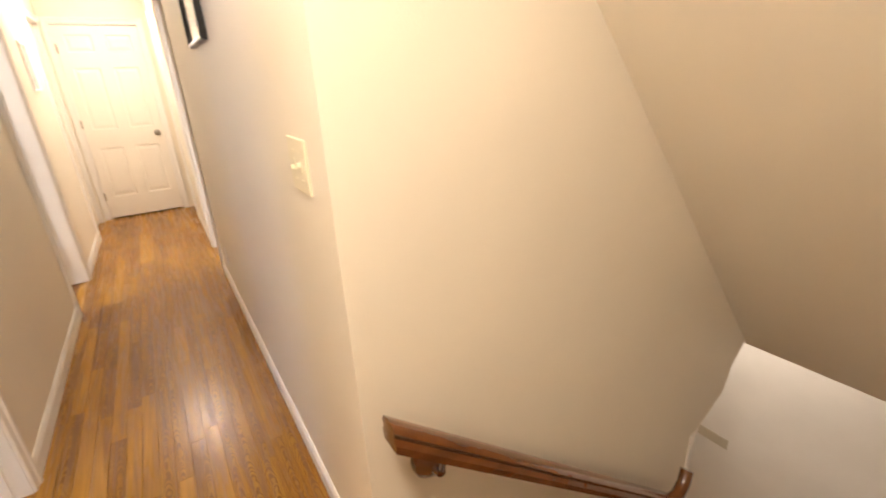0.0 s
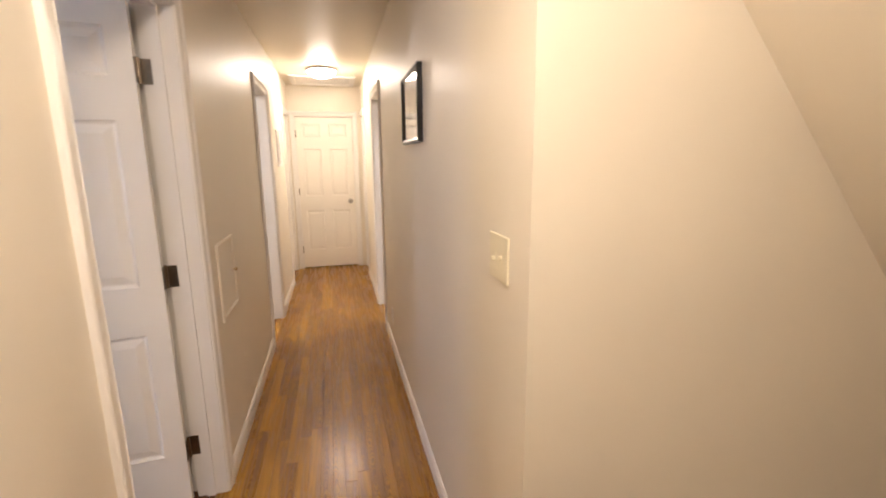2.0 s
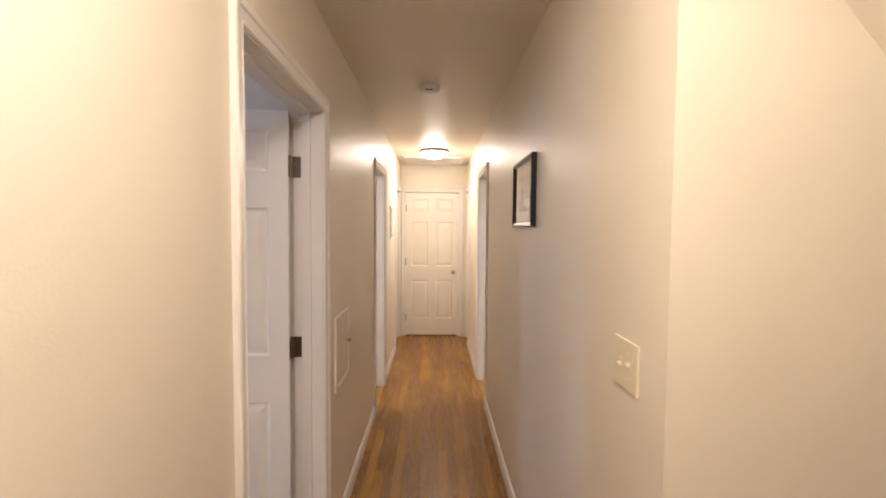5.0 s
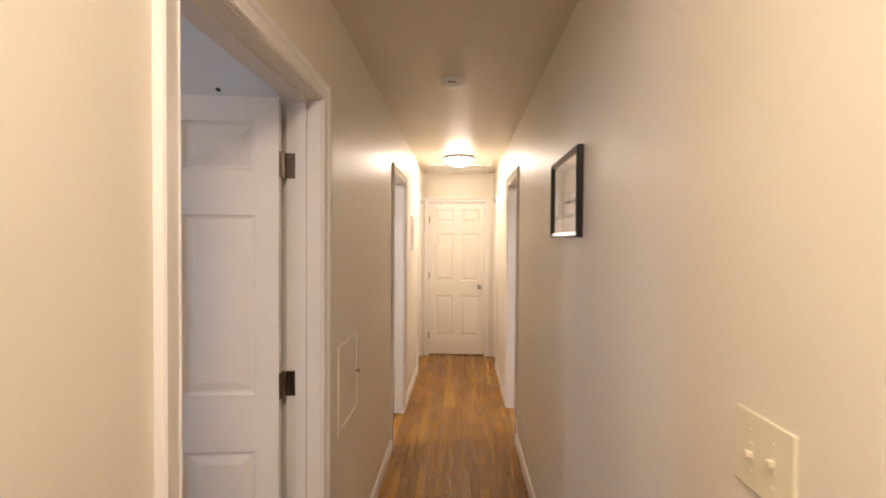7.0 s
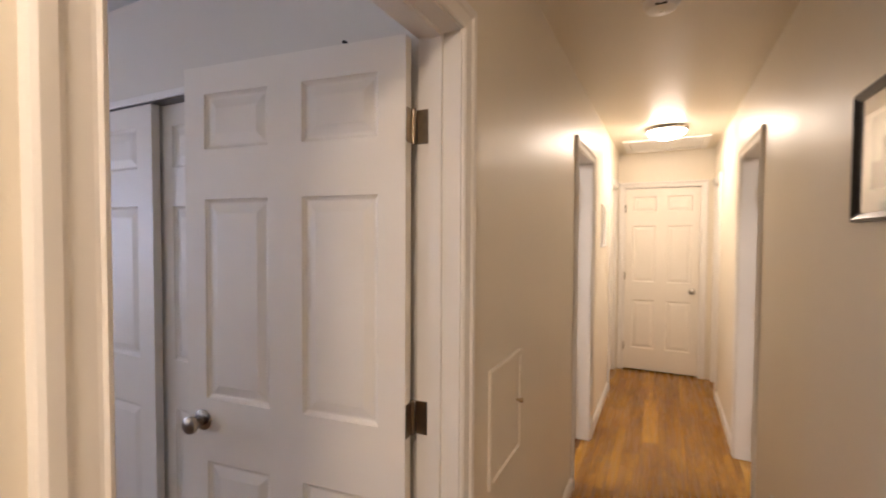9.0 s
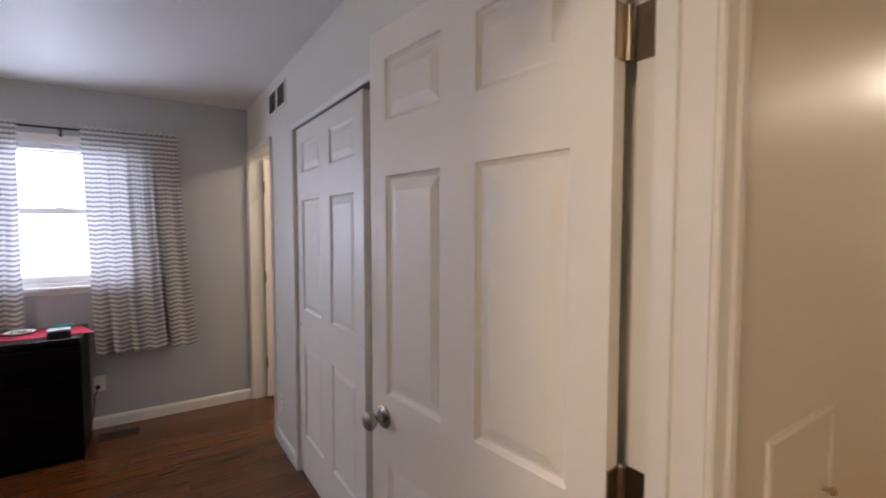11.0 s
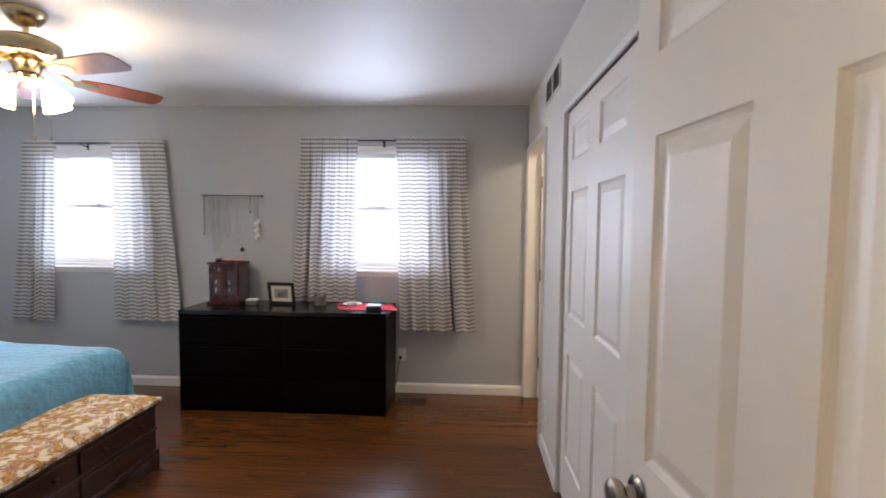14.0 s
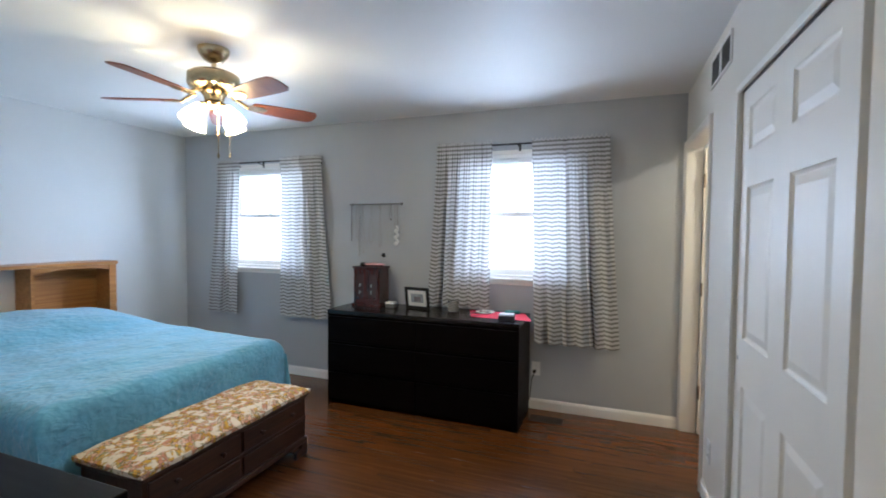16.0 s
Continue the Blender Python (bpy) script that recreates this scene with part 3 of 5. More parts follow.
riser = mesh_of("riser", B(0.0, 0.018, STAIR_S, STAIR_N, -0.20, -0.031), M_TRIM)
for i in range(13):
    o = new("riser", riser)
    o.parent = stairs
    o.matrix_basis = pose(0.98 + 0.24 * i, 0, -0.2 * i)
    if i < 12:
        o = new("tread", tread)
        o.parent = stairs
        o.matrix_basis = pose(1.0 + 0.24 * i, 0, -0.2 * (i + 1))

# bedroom shell
WIN = ((-0.65, 0.31), (1.89, 2.85))
WZ = (1.055, 2.105)
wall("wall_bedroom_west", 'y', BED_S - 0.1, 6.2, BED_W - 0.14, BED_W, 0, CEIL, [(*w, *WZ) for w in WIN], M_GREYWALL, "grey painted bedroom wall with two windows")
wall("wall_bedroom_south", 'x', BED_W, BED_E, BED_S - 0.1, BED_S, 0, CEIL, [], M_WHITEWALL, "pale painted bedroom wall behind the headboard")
BATH = (-3.690, -2.905)
CLOS = (-2.345, -0.45)
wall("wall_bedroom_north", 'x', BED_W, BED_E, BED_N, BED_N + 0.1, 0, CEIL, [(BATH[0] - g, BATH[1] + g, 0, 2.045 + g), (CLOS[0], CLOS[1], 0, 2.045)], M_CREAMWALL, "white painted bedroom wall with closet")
wall("wall_bath_east", 'y', BED_N + 0.1, 6.1, -2.44, -2.34, 0, CEIL, [], M_HALL, "cream painted bathroom wall")
wall("wall_bath_north", 'x', BED_W, BED_E, 6.1, 6.2, 0, CEIL, [], M_HALL, "cream painted bathroom wall")
wall("wall_closet_back", 'x', -2.34, -0.105, 4.3, 4.36, 0, CEIL, [], M_WHITEWALL, "white painted closet back wall")
wall("wall_room_west", 'y', 6.2, END_Y + 0.1, -2.4, -2.3, 0, CEIL, [], M_WHITEWALL, "white painted far room wall")
wall("wall_room_north", 'x', -2.4, 3.1, END_Y + 0.9, END_Y + 1.0, 0, CEIL, [], M_WHITEWALL, "white painted far room wall")
wall("wall_room_east", 'y', STAIR_N + 0.12, END_Y + 1.0, 3.0, 3.1, 0.3, CEIL, [], M_WHITEWALL, "white painted far room wall")
wall("wall_room_south", 'x', 1.05, 3.0, STAIR_N + 0.121, STAIR_N + 0.2, 0, CEIL, [], M_WHITEWALL, "white painted far room wall")
wall("wall_room_far_west", 'y', END_Y + 0.1, END_Y + 1.0, -2.4, -2.3, 0, CEIL, [], M_WHITEWALL, "white painted far room wall")

structure(part("ceiling_hall", B(0.0, HALL_E + 0.02, -1.5, END_Y, CEIL, CEIL + 0.1), M_HALL), "cream painted hallway ceiling", "ceiling")
structure(part("ceiling_bedroom", B(BED_W - 0.14, -0.002, BED_S - 0.1, END_Y + 1.0, CEIL, CEIL + 0.1), M_CEIL), "white painted bedroom ceiling", "ceiling")
structure(part("ceiling_rooms", B(HALL_E + 0.022, 4.4, STAIR_S - 0.1, END_Y + 1.0, CEIL + 0.02, CEIL + 0.12), M_CEIL), "white painted ceiling of the side rooms", "ceiling")
structure(part("ceiling_end", B(0.0, HALL_E + 0.02, END_Y + 0.001, END_Y + 1.0, CEIL + 0.001, CEIL + 0.1), M_CEIL), "white painted ceiling beyond the end door", "ceiling")

floor = structure(part("floor", B(-2.4, HALL_E + 0.02, -1.6, END_Y + 1.0, -0.06, -0.008), M_SUB), "golden oak strip floor of the hallway", "floor")
floor_bed = structure(part("floor_bedroom", B(BED_W - 0.14, -0.06, BED_S - 0.1, 6.2, -0.07, -0.0085), M_SUB), "dark stained oak strip floor of the bedroom", "floor")
structure(part("floor_rooms", B(HALL_E + 0.021, 3.1, STAIR_N + 0.122, END_Y + 1.0, -0.06, -0.002), M_OAK_HALL_REST), "oak floor of the side room", "floor")
structure(part("ground", B(-400, 400, -400, 400, -3.2, -3.0), mat("lawn", (0.07, 0.12, 0.035), 0.9, vary=0.3, scale=0.6)), "green lawn outside the windows", "ground")

# trims
casing("trim_bedroom_door", 'y', 0.0, 1, *DOOR_A, 0, DTOP)
casing("trim_bedroom_door_inside", 'y', BED_E, -1, *DOOR_A, 0, DTOP, "lh")
casing("trim_hall_door_west", 'y', 0.0, 1, *DOOR_B, 0, DTOP)
casing("trim_hall_door_west_end", 'y', 0.0, 1, *DOOR_C, 0, DTOP, "lh")
casing("trim_hall_door_east", 'y', HALL_E, -1, *DOOR_D, 0, DTOP)
casing("trim_hall_door_east_end", 'y', HALL_E, -1, *DOOR_E, 0, DTOP, "lh")
casing("trim_end_door", 'x', END_Y, -1, *END_X, 0, 2.045)
casing("trim_bath_door", 'x', BED_N, -1, *BATH, 0, 2.045, width=0.038)
for nm, o in (("lining_bedroom_door", DOOR_A), ("lining_hall_door_west", DOOR_B), ("lining_hall_door_west_end", DOOR_C)):
    jamb(nm, 'y', *o, BED_E, 0.0, DTOP, BED_E + 0.040 if o is DOOR_A else None)
for nm, o in (("lining_hall_door_east", DOOR_D), ("lining_hall_door_east_end", DOOR_E)):
    jamb(nm, 'y', *o, HALL_E, HALL_E + 0.11, DTOP)
jamb("lining_end_door", 'x', *END_X, END_Y, END_Y + 0.1, 2.045)
jamb("lining_bath_door", 'x', *BATH, BED_N, BED_N + 0.1, 2.045)
W = 0.068
for nm, ax, f, s, a0, a1 in (
        ("baseboard_hall_west_near", 'y', 0.0, 1, -1.5, DOOR_A[0] - W), ("baseboard_hall_west", 'y', 0.0, 1, DOOR_A[1] + W, DOOR_B[0] - W),
        ("baseboard_hall_west_far", 'y', 0.0, 1, DOOR_B[1] + W, DOOR_C[0] - W), ("baseboard_hall_east", 'y', HALL_E, -1, STAIR_N + 0.02, DOOR_D[0] - W),
        ("baseboard_hall_east_far", 'y', HALL_E, -1, DOOR_D[1] + W, DOOR_E[0] - W), ("baseboard_bedroom_west", 'y', BED_W, 1, BED_S, BED_N - 0.02),
        ("baseboard_bedroom_south", 'x', BED_S, 1, BED_W + 0.014, -0.105), ("baseboard_bedroom_north", 'x', BED_N, -1, BATH[1] + 0.042, CLOS[0] - 0.012),
        ("baseboard_bedroom_east", 'y', BED_E, -1, BED_S, DOOR_A[0] - W)):
    baseboard(nm, ax, f, s, a0, a1)

# ---------- doors ----------
door = door_leaf("door_1", 0.765, 2.018, 0.035, "white six-panel bedroom door standing wide open")
# hinge edge at the north jamb; the leaf lies back along the closet wall
door.matrix_basis = pose(-0.137, 3.546, 0.012, 0, 0, 186.3)
door_knob(door, 0.700, 0.915, 0.035, 1)
door_knob(door, 0.700, 0.915, 0.0, -1)
hl = part("latch", B(0.7645, 0.7665, 0.006, 0.029, 0.885, 0.945, 0.0005), M_NICKEL, door, "satin nickel latch plate")
for z in (0.245, 1.008, 1.79):
    h = hinge(door, pose(-0.005, -0.003, z))
    bmh = B(-0.003, -0.0005, 0.000, 0.033, z - 0.045, z + 0.045)
    part("hinge_leaf", bmh, M_HINGE, door, "bronze hinge leaf")
    bmh = B(-0.128, -0.094, 3.5595, 3.5618, z + 0.012 - 0.045, z + 0.012 + 0.045)
    o = part("hinge_leaf", bmh, M_HINGE, door, "bronze hinge leaf")
    o.matrix_basis = door.matrix_basis.inverted()

end_door = door_leaf("door_2", END_X[1] - END_X[0] - 0.005, 2.02, 0.035, "closed white six-panel door at the hallway end")
end_door.matrix_basis = pose(END_X[0] + 0.0025, END_Y + 0.004, 0.018)
door_knob(end_door, 0.67, 0.905, 0.0, -1)
for z in (0.25, 1.05, 1.80):
    hinge(end_door, pose(-0.002, -0.006, z))
for nm, m, lab in (("door_3", pose(-0.130, DOOR_B[1] - 0.004, 0.012, 0, 0, 178), "white six-panel door standing open into a side room"),
                   ("door_4", pose(HALL_E + 0.115, DOOR_D[1] - 0.040, 0.012, 0, 0, 2), "white six-panel door standing open into a side room")):
    d = door_leaf(nm, 0.65, 2.018, 0.035, lab)
    d.matrix_basis = m
    for z in (0.25, 1.03, 1.80):
        hinge(d, pose(-0.004, 0.041 if nm == "door_3" else -0.006, z))
    door_knob(d, 0.59, 0.915, 0.035, 1)
for nm, o, x in (("door_5", DOOR_C, -0.075), ("door_6", DOOR_E, HALL_E + 0.04)):
    d = door_leaf(nm, o[1] - o[0] - 0.006, 2.018, 0.035, "closed white six-panel side door")
    d.matrix_basis = pose(x + 0.035, o[0] + 0.003, 0.012, 0, 0, 90)
bath_door = door_leaf("door_7", 0.74, 2.02, 0.035, "white six-panel bathroom door standing open")
bath_door.matrix_basis = pose(BATH[0] + 0.005, BED_N + 0.105, 0.012, 0, 0, 88) @ pose(0, -0.035, 0)
for z in (0.30, 1.03, 1.79):
    hinge(bath_door, pose(0.0, -0.006, z))
# sliding closet doors on two tracks
cd = door_leaf("closet_door", 0.965, 2.02, 0.033, "white six-panel sliding closet door")
cd.matrix_basis = pose(CLOS[0] + 0.002, BED_N + 0.014, 0.014)
cd2 = copy_thing(cd, pose(CLOS[1] - 0.967, BED_N + 0.058, 0.014))
bm = bmesh.new()
lathe(bm, [(0, 0.001), (0.010, 0.001), (0.012, -0.001), (0.012, -0.003), (0, -0.003)], 16, Matrix.Translation((0.035, 0, 0.89)) @ Matrix.Rotation(radians(90), 4, 'X'))
part("finger_pull", bm, M_NICKEL, cd, "small round finger pull", True)
bm = bmesh.new()
box(bm, CLOS[0] - 0.012, CLOS[1] + 0.012, BED_N - 0.012, BED_N + 0.0, 2.034, 2.062, 0.003)
box(bm, CLOS[0] - 0.012, CLOS[0] - 0.0, BED_N - 0.010, BED_N + 0.0, 0, 2.034, 0.003)
structure(part("trim_closet", bm, M_TRIM), "thin white closet opening trim", "trim")
structure(part("closet_track", B(CLOS[0] + 0.001, CLOS[1] - 0.001, BED_N + 0.012, BED_N + 0.096, 2.036, 2.044), M_GREYMETAL), "metal closet door track", "trim")

# ---------- windows ----------
for i, (w0, w1) in enumerate(WIN):
    win = structure(empty("window_%d" % (i + 1)), "white double-hung window with bright daylight behind", "window")
    z0, z1 = WZ
    zm = (z0 + z1) / 2
    x1 = BED_W - 0.055
    bm = bmesh.new()
    for a in ((w0, w0 + 0.03, z0, z1), (w1 - 0.03, w1, z0, z1), (w0 + 0.03, w1 - 0.03, z1 - 0.03, z1), (w0 + 0.03, w1 - 0.03, z0, z0 + 0.025)):
        box(bm, BED_W - 0.135, BED_W - 0.002, a[0], a[1], a[2], a[3])
    part("window_frame", bm, M_TRIM, win)
    for nm, xs, a, b in (("lower_sash", x1, z0 + 0.025, zm + 0.02), ("upper_sash", x1 - 0.036, zm - 0.02, z1 - 0.03)):
        bm = bmesh.new()
        y0, y1 = w0 + 0.03, w1 - 0.03
        for q in ((y0, y0 + 0.04, a, b), (y1 - 0.04, y1, a, b), (y0 + 0.04, y1 - 0.04, a, a + 0.045), (y0 + 0.04, y1 - 0.04, b - 0.035, b)):
            box(bm, xs - 0.032, xs, q[0], q[1], q[2], q[3], 0.003)
        sash = part(nm, bm, M_TRIM, win, "white window sash")
        pane = part("pane", B(xs - 0.018, xs - 0.014, y0 + 0.035, y1 - 0.035, a + 0.04, b - 0.03), M_GLASS, sash, "clear window glass")
        pane.visible_shadow = False
    bm = B(BED_W - 0.05, BED_W + 0.035, w0 - 0.03, w1 + 0.03, z0 - 0.022, z0 + 0.001, 0.005)
    box(bm, BED_W + 0.0, BED_W + 0.012, w0 - 0.01, w1 + 0.01, z0 - 0.055, z0 - 0.022, 0.003)
    part("window_sill", bm, M_TRIM, win)
    bm = bmesh.new()
    tube(bm, [(x1 - 0.006, (w0 + w1) / 2 - 0.02, zm + 0.028), (x1 - 0.006, (w0 + w1) / 2 + 0.025, zm + 0.03)], 0.006)
    part("sash_lock", bm, M_NICKEL, win)
    ld = bpy.data.lights.new("window_sky_%d" % (i + 1), 'AREA')
    ld.shape, ld.size, ld.size_y = 'RECTANGLE', z1 - z0 - 0.06, w1 - w0 - 0.06
    ld.energy, ld.color = WINDOW_W, DAY
    lo = new("window_sky_%d" % (i + 1), ld)
    lo.matrix_world = look((BED_W - 0.132, (w0 + w1) / 2, zm), (0, (w0 + w1) / 2, zm))

# ---------- hallway things ----------
# handrail down the stairs
RX0, RZ0, RS = 0.962, 0.690, -0.857
rail = tagged(empty("handrail", pose(RX0, STAIR_N, 0)), "varnished oak wall handrail running down the stairs", "handrail")
prof = [(-0.03, -0.035), (-0.032, -0.012), (-0.024, 0.004), (-0.030, 0.020), (-0.020, 0.034), (0.0, 0.039), (0.020, 0.034), (0.030, 0.020), (0.024, 0.004), (0.032, -0.012), (0.03, -0.035)]
bm = bmesh.new()
L = 1.26
a = [bm.verts.new((0, -0.085 + p, RZ0 + q)) for p, q in prof]
b = [bm.verts.new((L, -0.085 + p, RZ0 + RS * L + q)) for p, q in prof]
for i in range(len(prof)):
    j = (i + 1) % len(prof)
    bm.faces.new((a[i], a[j], b[j], b[i]))
bm.faces.new(a[::-1])
bm.faces.new(b)
part("rail", bm, M_RAIL, rail, "", True)
for d in (0.13, 1.05):
    bm = bmesh.new()
    z = RZ0 + RS * d - 0.095
    lathe(bm, [(0, 0), (0.048, 0), (0.052, 0.012), (0.050, 0.030), (0.034, 0.046), (0.018, 0.055), (0.012, 0.075), (0, 0.077)], 22, Matrix.Translation((d, 0, z)) @ Matrix.Rotation(radians(90), 4, 'X'))
    tube(bm, [(d, -0.045, z), (d, -0.075, z + 0.012), (d, -0.085, z + 0.05)], 0.009)
    part("bracket", bm, M_RAIL, rail, "turned dark wooden rail bracket", True)
# balustrade at the lower flight
bal = tagged(empty("balustrade", pose(1.98, 2.30, -2.60)), "varnished oak balustrade on the lower stairs", "balustrade")
bm = bmesh.new()
tube(bm, [(-0.01, 0.02, 2.345), (0.06, 0.02, 2.325), (0.16, 0.04, 2.275), (0.25, 0.04, 2.262), (0.31, 0.05, 2.29), (0.34, 0.06, 2.335)], 0.027, 12)
part("rail", bm, M_RAIL, bal, "", True)
for q in (0.10, 0.17, 0.24, 0.30):
    bm = bmesh.new()
    lathe(bm, [(0.014, 0.2), (0.014, 1.7), (0.018, 1.75), (0.012, 1.85), (0.016, 2.0), (0.010, 2.28)], 12, Matrix.Translation((q, 0.04, 0)))
    part("baluster", bm, M_RAIL, bal, "", True)
part("curb", B(-0.05, 0.40, 0.0, 0.08, 0.0, 0.21, 0.005), M_RAIL, bal)
# thin beige rectangle on the lower wall
tagged(part("beige_rectangle", B(4.294, 4.2995, 2.93, 3.19, -1.79, -1.69, 0.003), mat("plain_beige", (0.50, 0.46, 0.36), 0.5)), "flat beige rectangle on the lower white wall", "vent")


def switch_plate(name, m, toggles, label):
    root = tagged(empty(name, m), label, "switch")
    w = 0.078 + 0.046 * (toggles - 1)
    part("plate", B(-w / 2, w / 2, -0.006, 0.0, -0.058, 0.058, 0.0025), M_IVORY, root)
    for i in range(toggles):
        u = (i - (toggles - 1) / 2) * 0.046
        bmt = B(u - 0.005, u + 0.005, -0.007, -0.0055, -0.012, 0.012)
        box(bmt, u - 0.004, u + 0.004, -0.015, -0.006, 0.000 if i else -0.009, 0.009 if i else 0.0, 0.0015)
        part("toggle", bmt, M_IVORY, root, "ivory toggle lever")
        for s in (-0.03, 0.03):
            bms = bmesh.new()
            lathe(bms, [(0.0, 0.0072), (0.002, 0.007), (0.003, 0.006), (0, 0.0055)], 8, Matrix.Translation((u, 0, s)) @ Matrix.Rotation(radians(90), 4, 'X'))
            part("screw", bms, M_IVORY, root)
    return root


switch_plate("light_switch", pose(HALL_E, 2.624, 1.233, 0, 0, -90), 2, "ivory double toggle light switch on the wall")


def outlet(name, m, label):
    root = tagged(empty(name, m), label, "outlet")
    part("plate", B(-0.035, 0.035, -0.005, 0.0, -0.057, 0.057, 0.002), M_WHITEPL, root)
    for s in (-0.02, 0.02):
        bmo = bmesh.new()
        lathe(bmo, [(0.0, 0.0075), (0.014, 0.0075), (0.016, 0.006), (0.016, 0.004), (0, 0.004)], 16, Matrix.Translation((0, 0, s)) @ Matrix.Rotation(radians(90), 4, 'X'))
        rec = part("receptacle", bmo, M_WHITEPL, root)
        for u in (-0.006, 0.006):
            part("slot", B(u - 0.001, u + 0.001, -0.0080, -0.0072, s - 0.002, s + 0.006), M_DARKSLOT, rec)
    return root


outlet("outlet", pose(HALL_E, 4.95, 0.28, 0, 0, -90), "white wall outlet low on the hallway wall")
outlet("outlet", pose(BED_W, 2.555, 0.33, 0, 0, 90), "white wall outlet beside the dresser")
outlet("outlet", pose(-2.72, BED_N, 0.30, 0, 0, 0), "white wall outlet beside the closet")
# plug with its cord in the dresser's outlet
plug = tagged(empty("plug", pose(BED_W + 0.0085, 2.545, 0.31)), "black plug in the wall outlet", "plug")
part("body", B(0.0, 0.028, -0.013, 0.013, -0.012, 0.012, 0.004), M_BLACK, plug)
bm = tube(bmesh.new(), [(0.02, 0, -0.01), (0.026, -0.02, -0.06), (0.03, -0.03, -0.2), (0.03, -0.06, -0.31)], 0.0035)
part("cord", bm, M_BLACK, plug, "", True)


def picture(name, m, w, h, fw, depth, fmat, matw, label, motif):
    """Local: picture faces -y, centred, back at y = 0."""
    root = tagged(empty(name, m), label, "picture")
    bmf = bmesh.new()
    rings = []
    for ins, d in ((0, 0), (0, -depth), (fw * 0.35, -depth - 0.003), (fw, -depth * 0.7), (fw, -0.004)):
        rings.append([bmf.verts.new(c) for c in ((-w / 2 + ins, d, -h / 2 + ins), (w / 2 - ins, d, -h / 2 + ins), (w / 2 - ins, d, h / 2 - ins), (-w / 2 + ins, d, h / 2 - ins))])
    for a, b in zip(rings, rings[1:]):
        for i in range(4):
            bmf.faces.new((a[i], a[(i + 1) % 4], b[(i + 1) % 4], b[i]))
    bmf.faces.new(rings[0])
    part("frame", bmf, fmat, root)
    iw, ih = w / 2 - fw, h / 2 - fw
    part("mat_board", B(-iw, iw, -0.006, -0.003, -ih, ih), M_MAT, root, "ivory mat board")
    motif(root, iw - matw, ih - matw)
    gl = part("glass", B(-iw, iw, -depth * 0.55 - 0.002, -depth * 0.55, -ih, ih), M_GLASS, root, "clear picture glass")
    gl.visible_shadow = False
    return root


def city_print(root, iw, ih):
    part("print", B(-iw, iw, -0.0072, -0.006, -ih, ih), M_INKLIGHT, root, "pale grey wash print")
    for i, (u0, u1, z0, z1) in enumerate(((-0.95, -0.2, -0.95, -0.25), (-0.55, -0.05, -0.9, 0.35), (0.1, 0.9, -0.8, -0.35), (0.25, 0.6, -0.35, 0.1), (-0.9, 0.9, -1.0, -0.85))):
        part("motif", B(u0 * iw, u1 * iw, -0.0078 - 0.0003 * i, -0.0073, z0 * ih, z1 * ih), M_INK if i != 2 else M_MAT, root, "dark blurred shape in the print")


def photo_print(root, iw, ih):
    part("print", B(-iw, iw, -0.0072, -0.006, -ih, ih), M_PHOTO_GREY, root, "grey blurred photograph")


picture("picture_frame", pose(HALL_E, 3.825, 1.720, 0, 0, -90), 0.465, 0.332, 0.022, 0.022, M_BLACK, 0.055, "black framed pale print hanging on the hallway wall", city_print)
picture("picture_frame", pose(0.0, 6.58, 1.60, 0, 0, 90), 0.28, 0.36, 0.018, 0.014, M_WHITEPL, 0.045, "small white framed picture on the hallway wall", photo_print)

# access panel low on the wall
ap = tagged(empty("access_panel", pose(0.0, 3.945, 0.915, 0, 0, 90)), "cream painted access panel with small knob", "panel")
bm = bmesh.new()
rings = []
for ins, d in ((0, 0), (0, -0.007), (0.006, -0.010), (0.018, -0.010), (0.022, -0.004)):
    rings.append([bm.verts.new(c) for c in ((-0.165 + ins, d, -0.185 + ins), (0.165 - ins, d, -0.185 + ins), (0.165 - ins, d, 0.185 - ins), (-0.165 + ins, d, 0.185 - ins))])
for a, b in zip(rings, rings[1:]):
    for i in range(4):
        bm.faces.new((a[i], a[(i + 1) % 4], b[(i + 1) % 4], b[i]))
part("panel_frame", bm, M_HALL, ap)
part("panel_door", B(-0.143, 0.143, -0.005, -0.0005, -0.163, 0.163, 0.001), M_HALL, ap)
bm = lathe(bmesh.new(), [(0, 0), (0.006, 0), (0.005, 0.010), (0.009, 0.014), (0.010, 0.019), (0.006, 0.023), (0, 0.024)], 14, Matrix.Translation((0.115, -0.005, 0.01)) @ Matrix.Rotation(radians(90), 4, 'X'))
part("knob", bm, M_BRASSY, ap, "small brass knob", True)

# smoke detector
sd = tagged(empty("smoke_detector", pose(0.445, 4.50, CEIL)), "round white smoke detector on the ceiling", "smoke detector")
part("body", lathe(bmesh.new(), [(0, 0), (0.068, 0), (0.068, -0.012), (0.060, -0.020), (0.055, -0.032), (0.040, -0.038), (0, -0.040)], 32), M_WHITEPL, sd, "", True)
part("vent_slot", B(-0.022, 0.022, -0.056, -0.050, -0.034, -0.026, 0.002), M_DARKSLOT, sd)
part("test_button", lathe(bmesh.new(), [(0, -0.038), (0.010, -0.038), (0.010, -0.043), (0, -0.044)], 16), M_WHITEPL, sd, "", True)


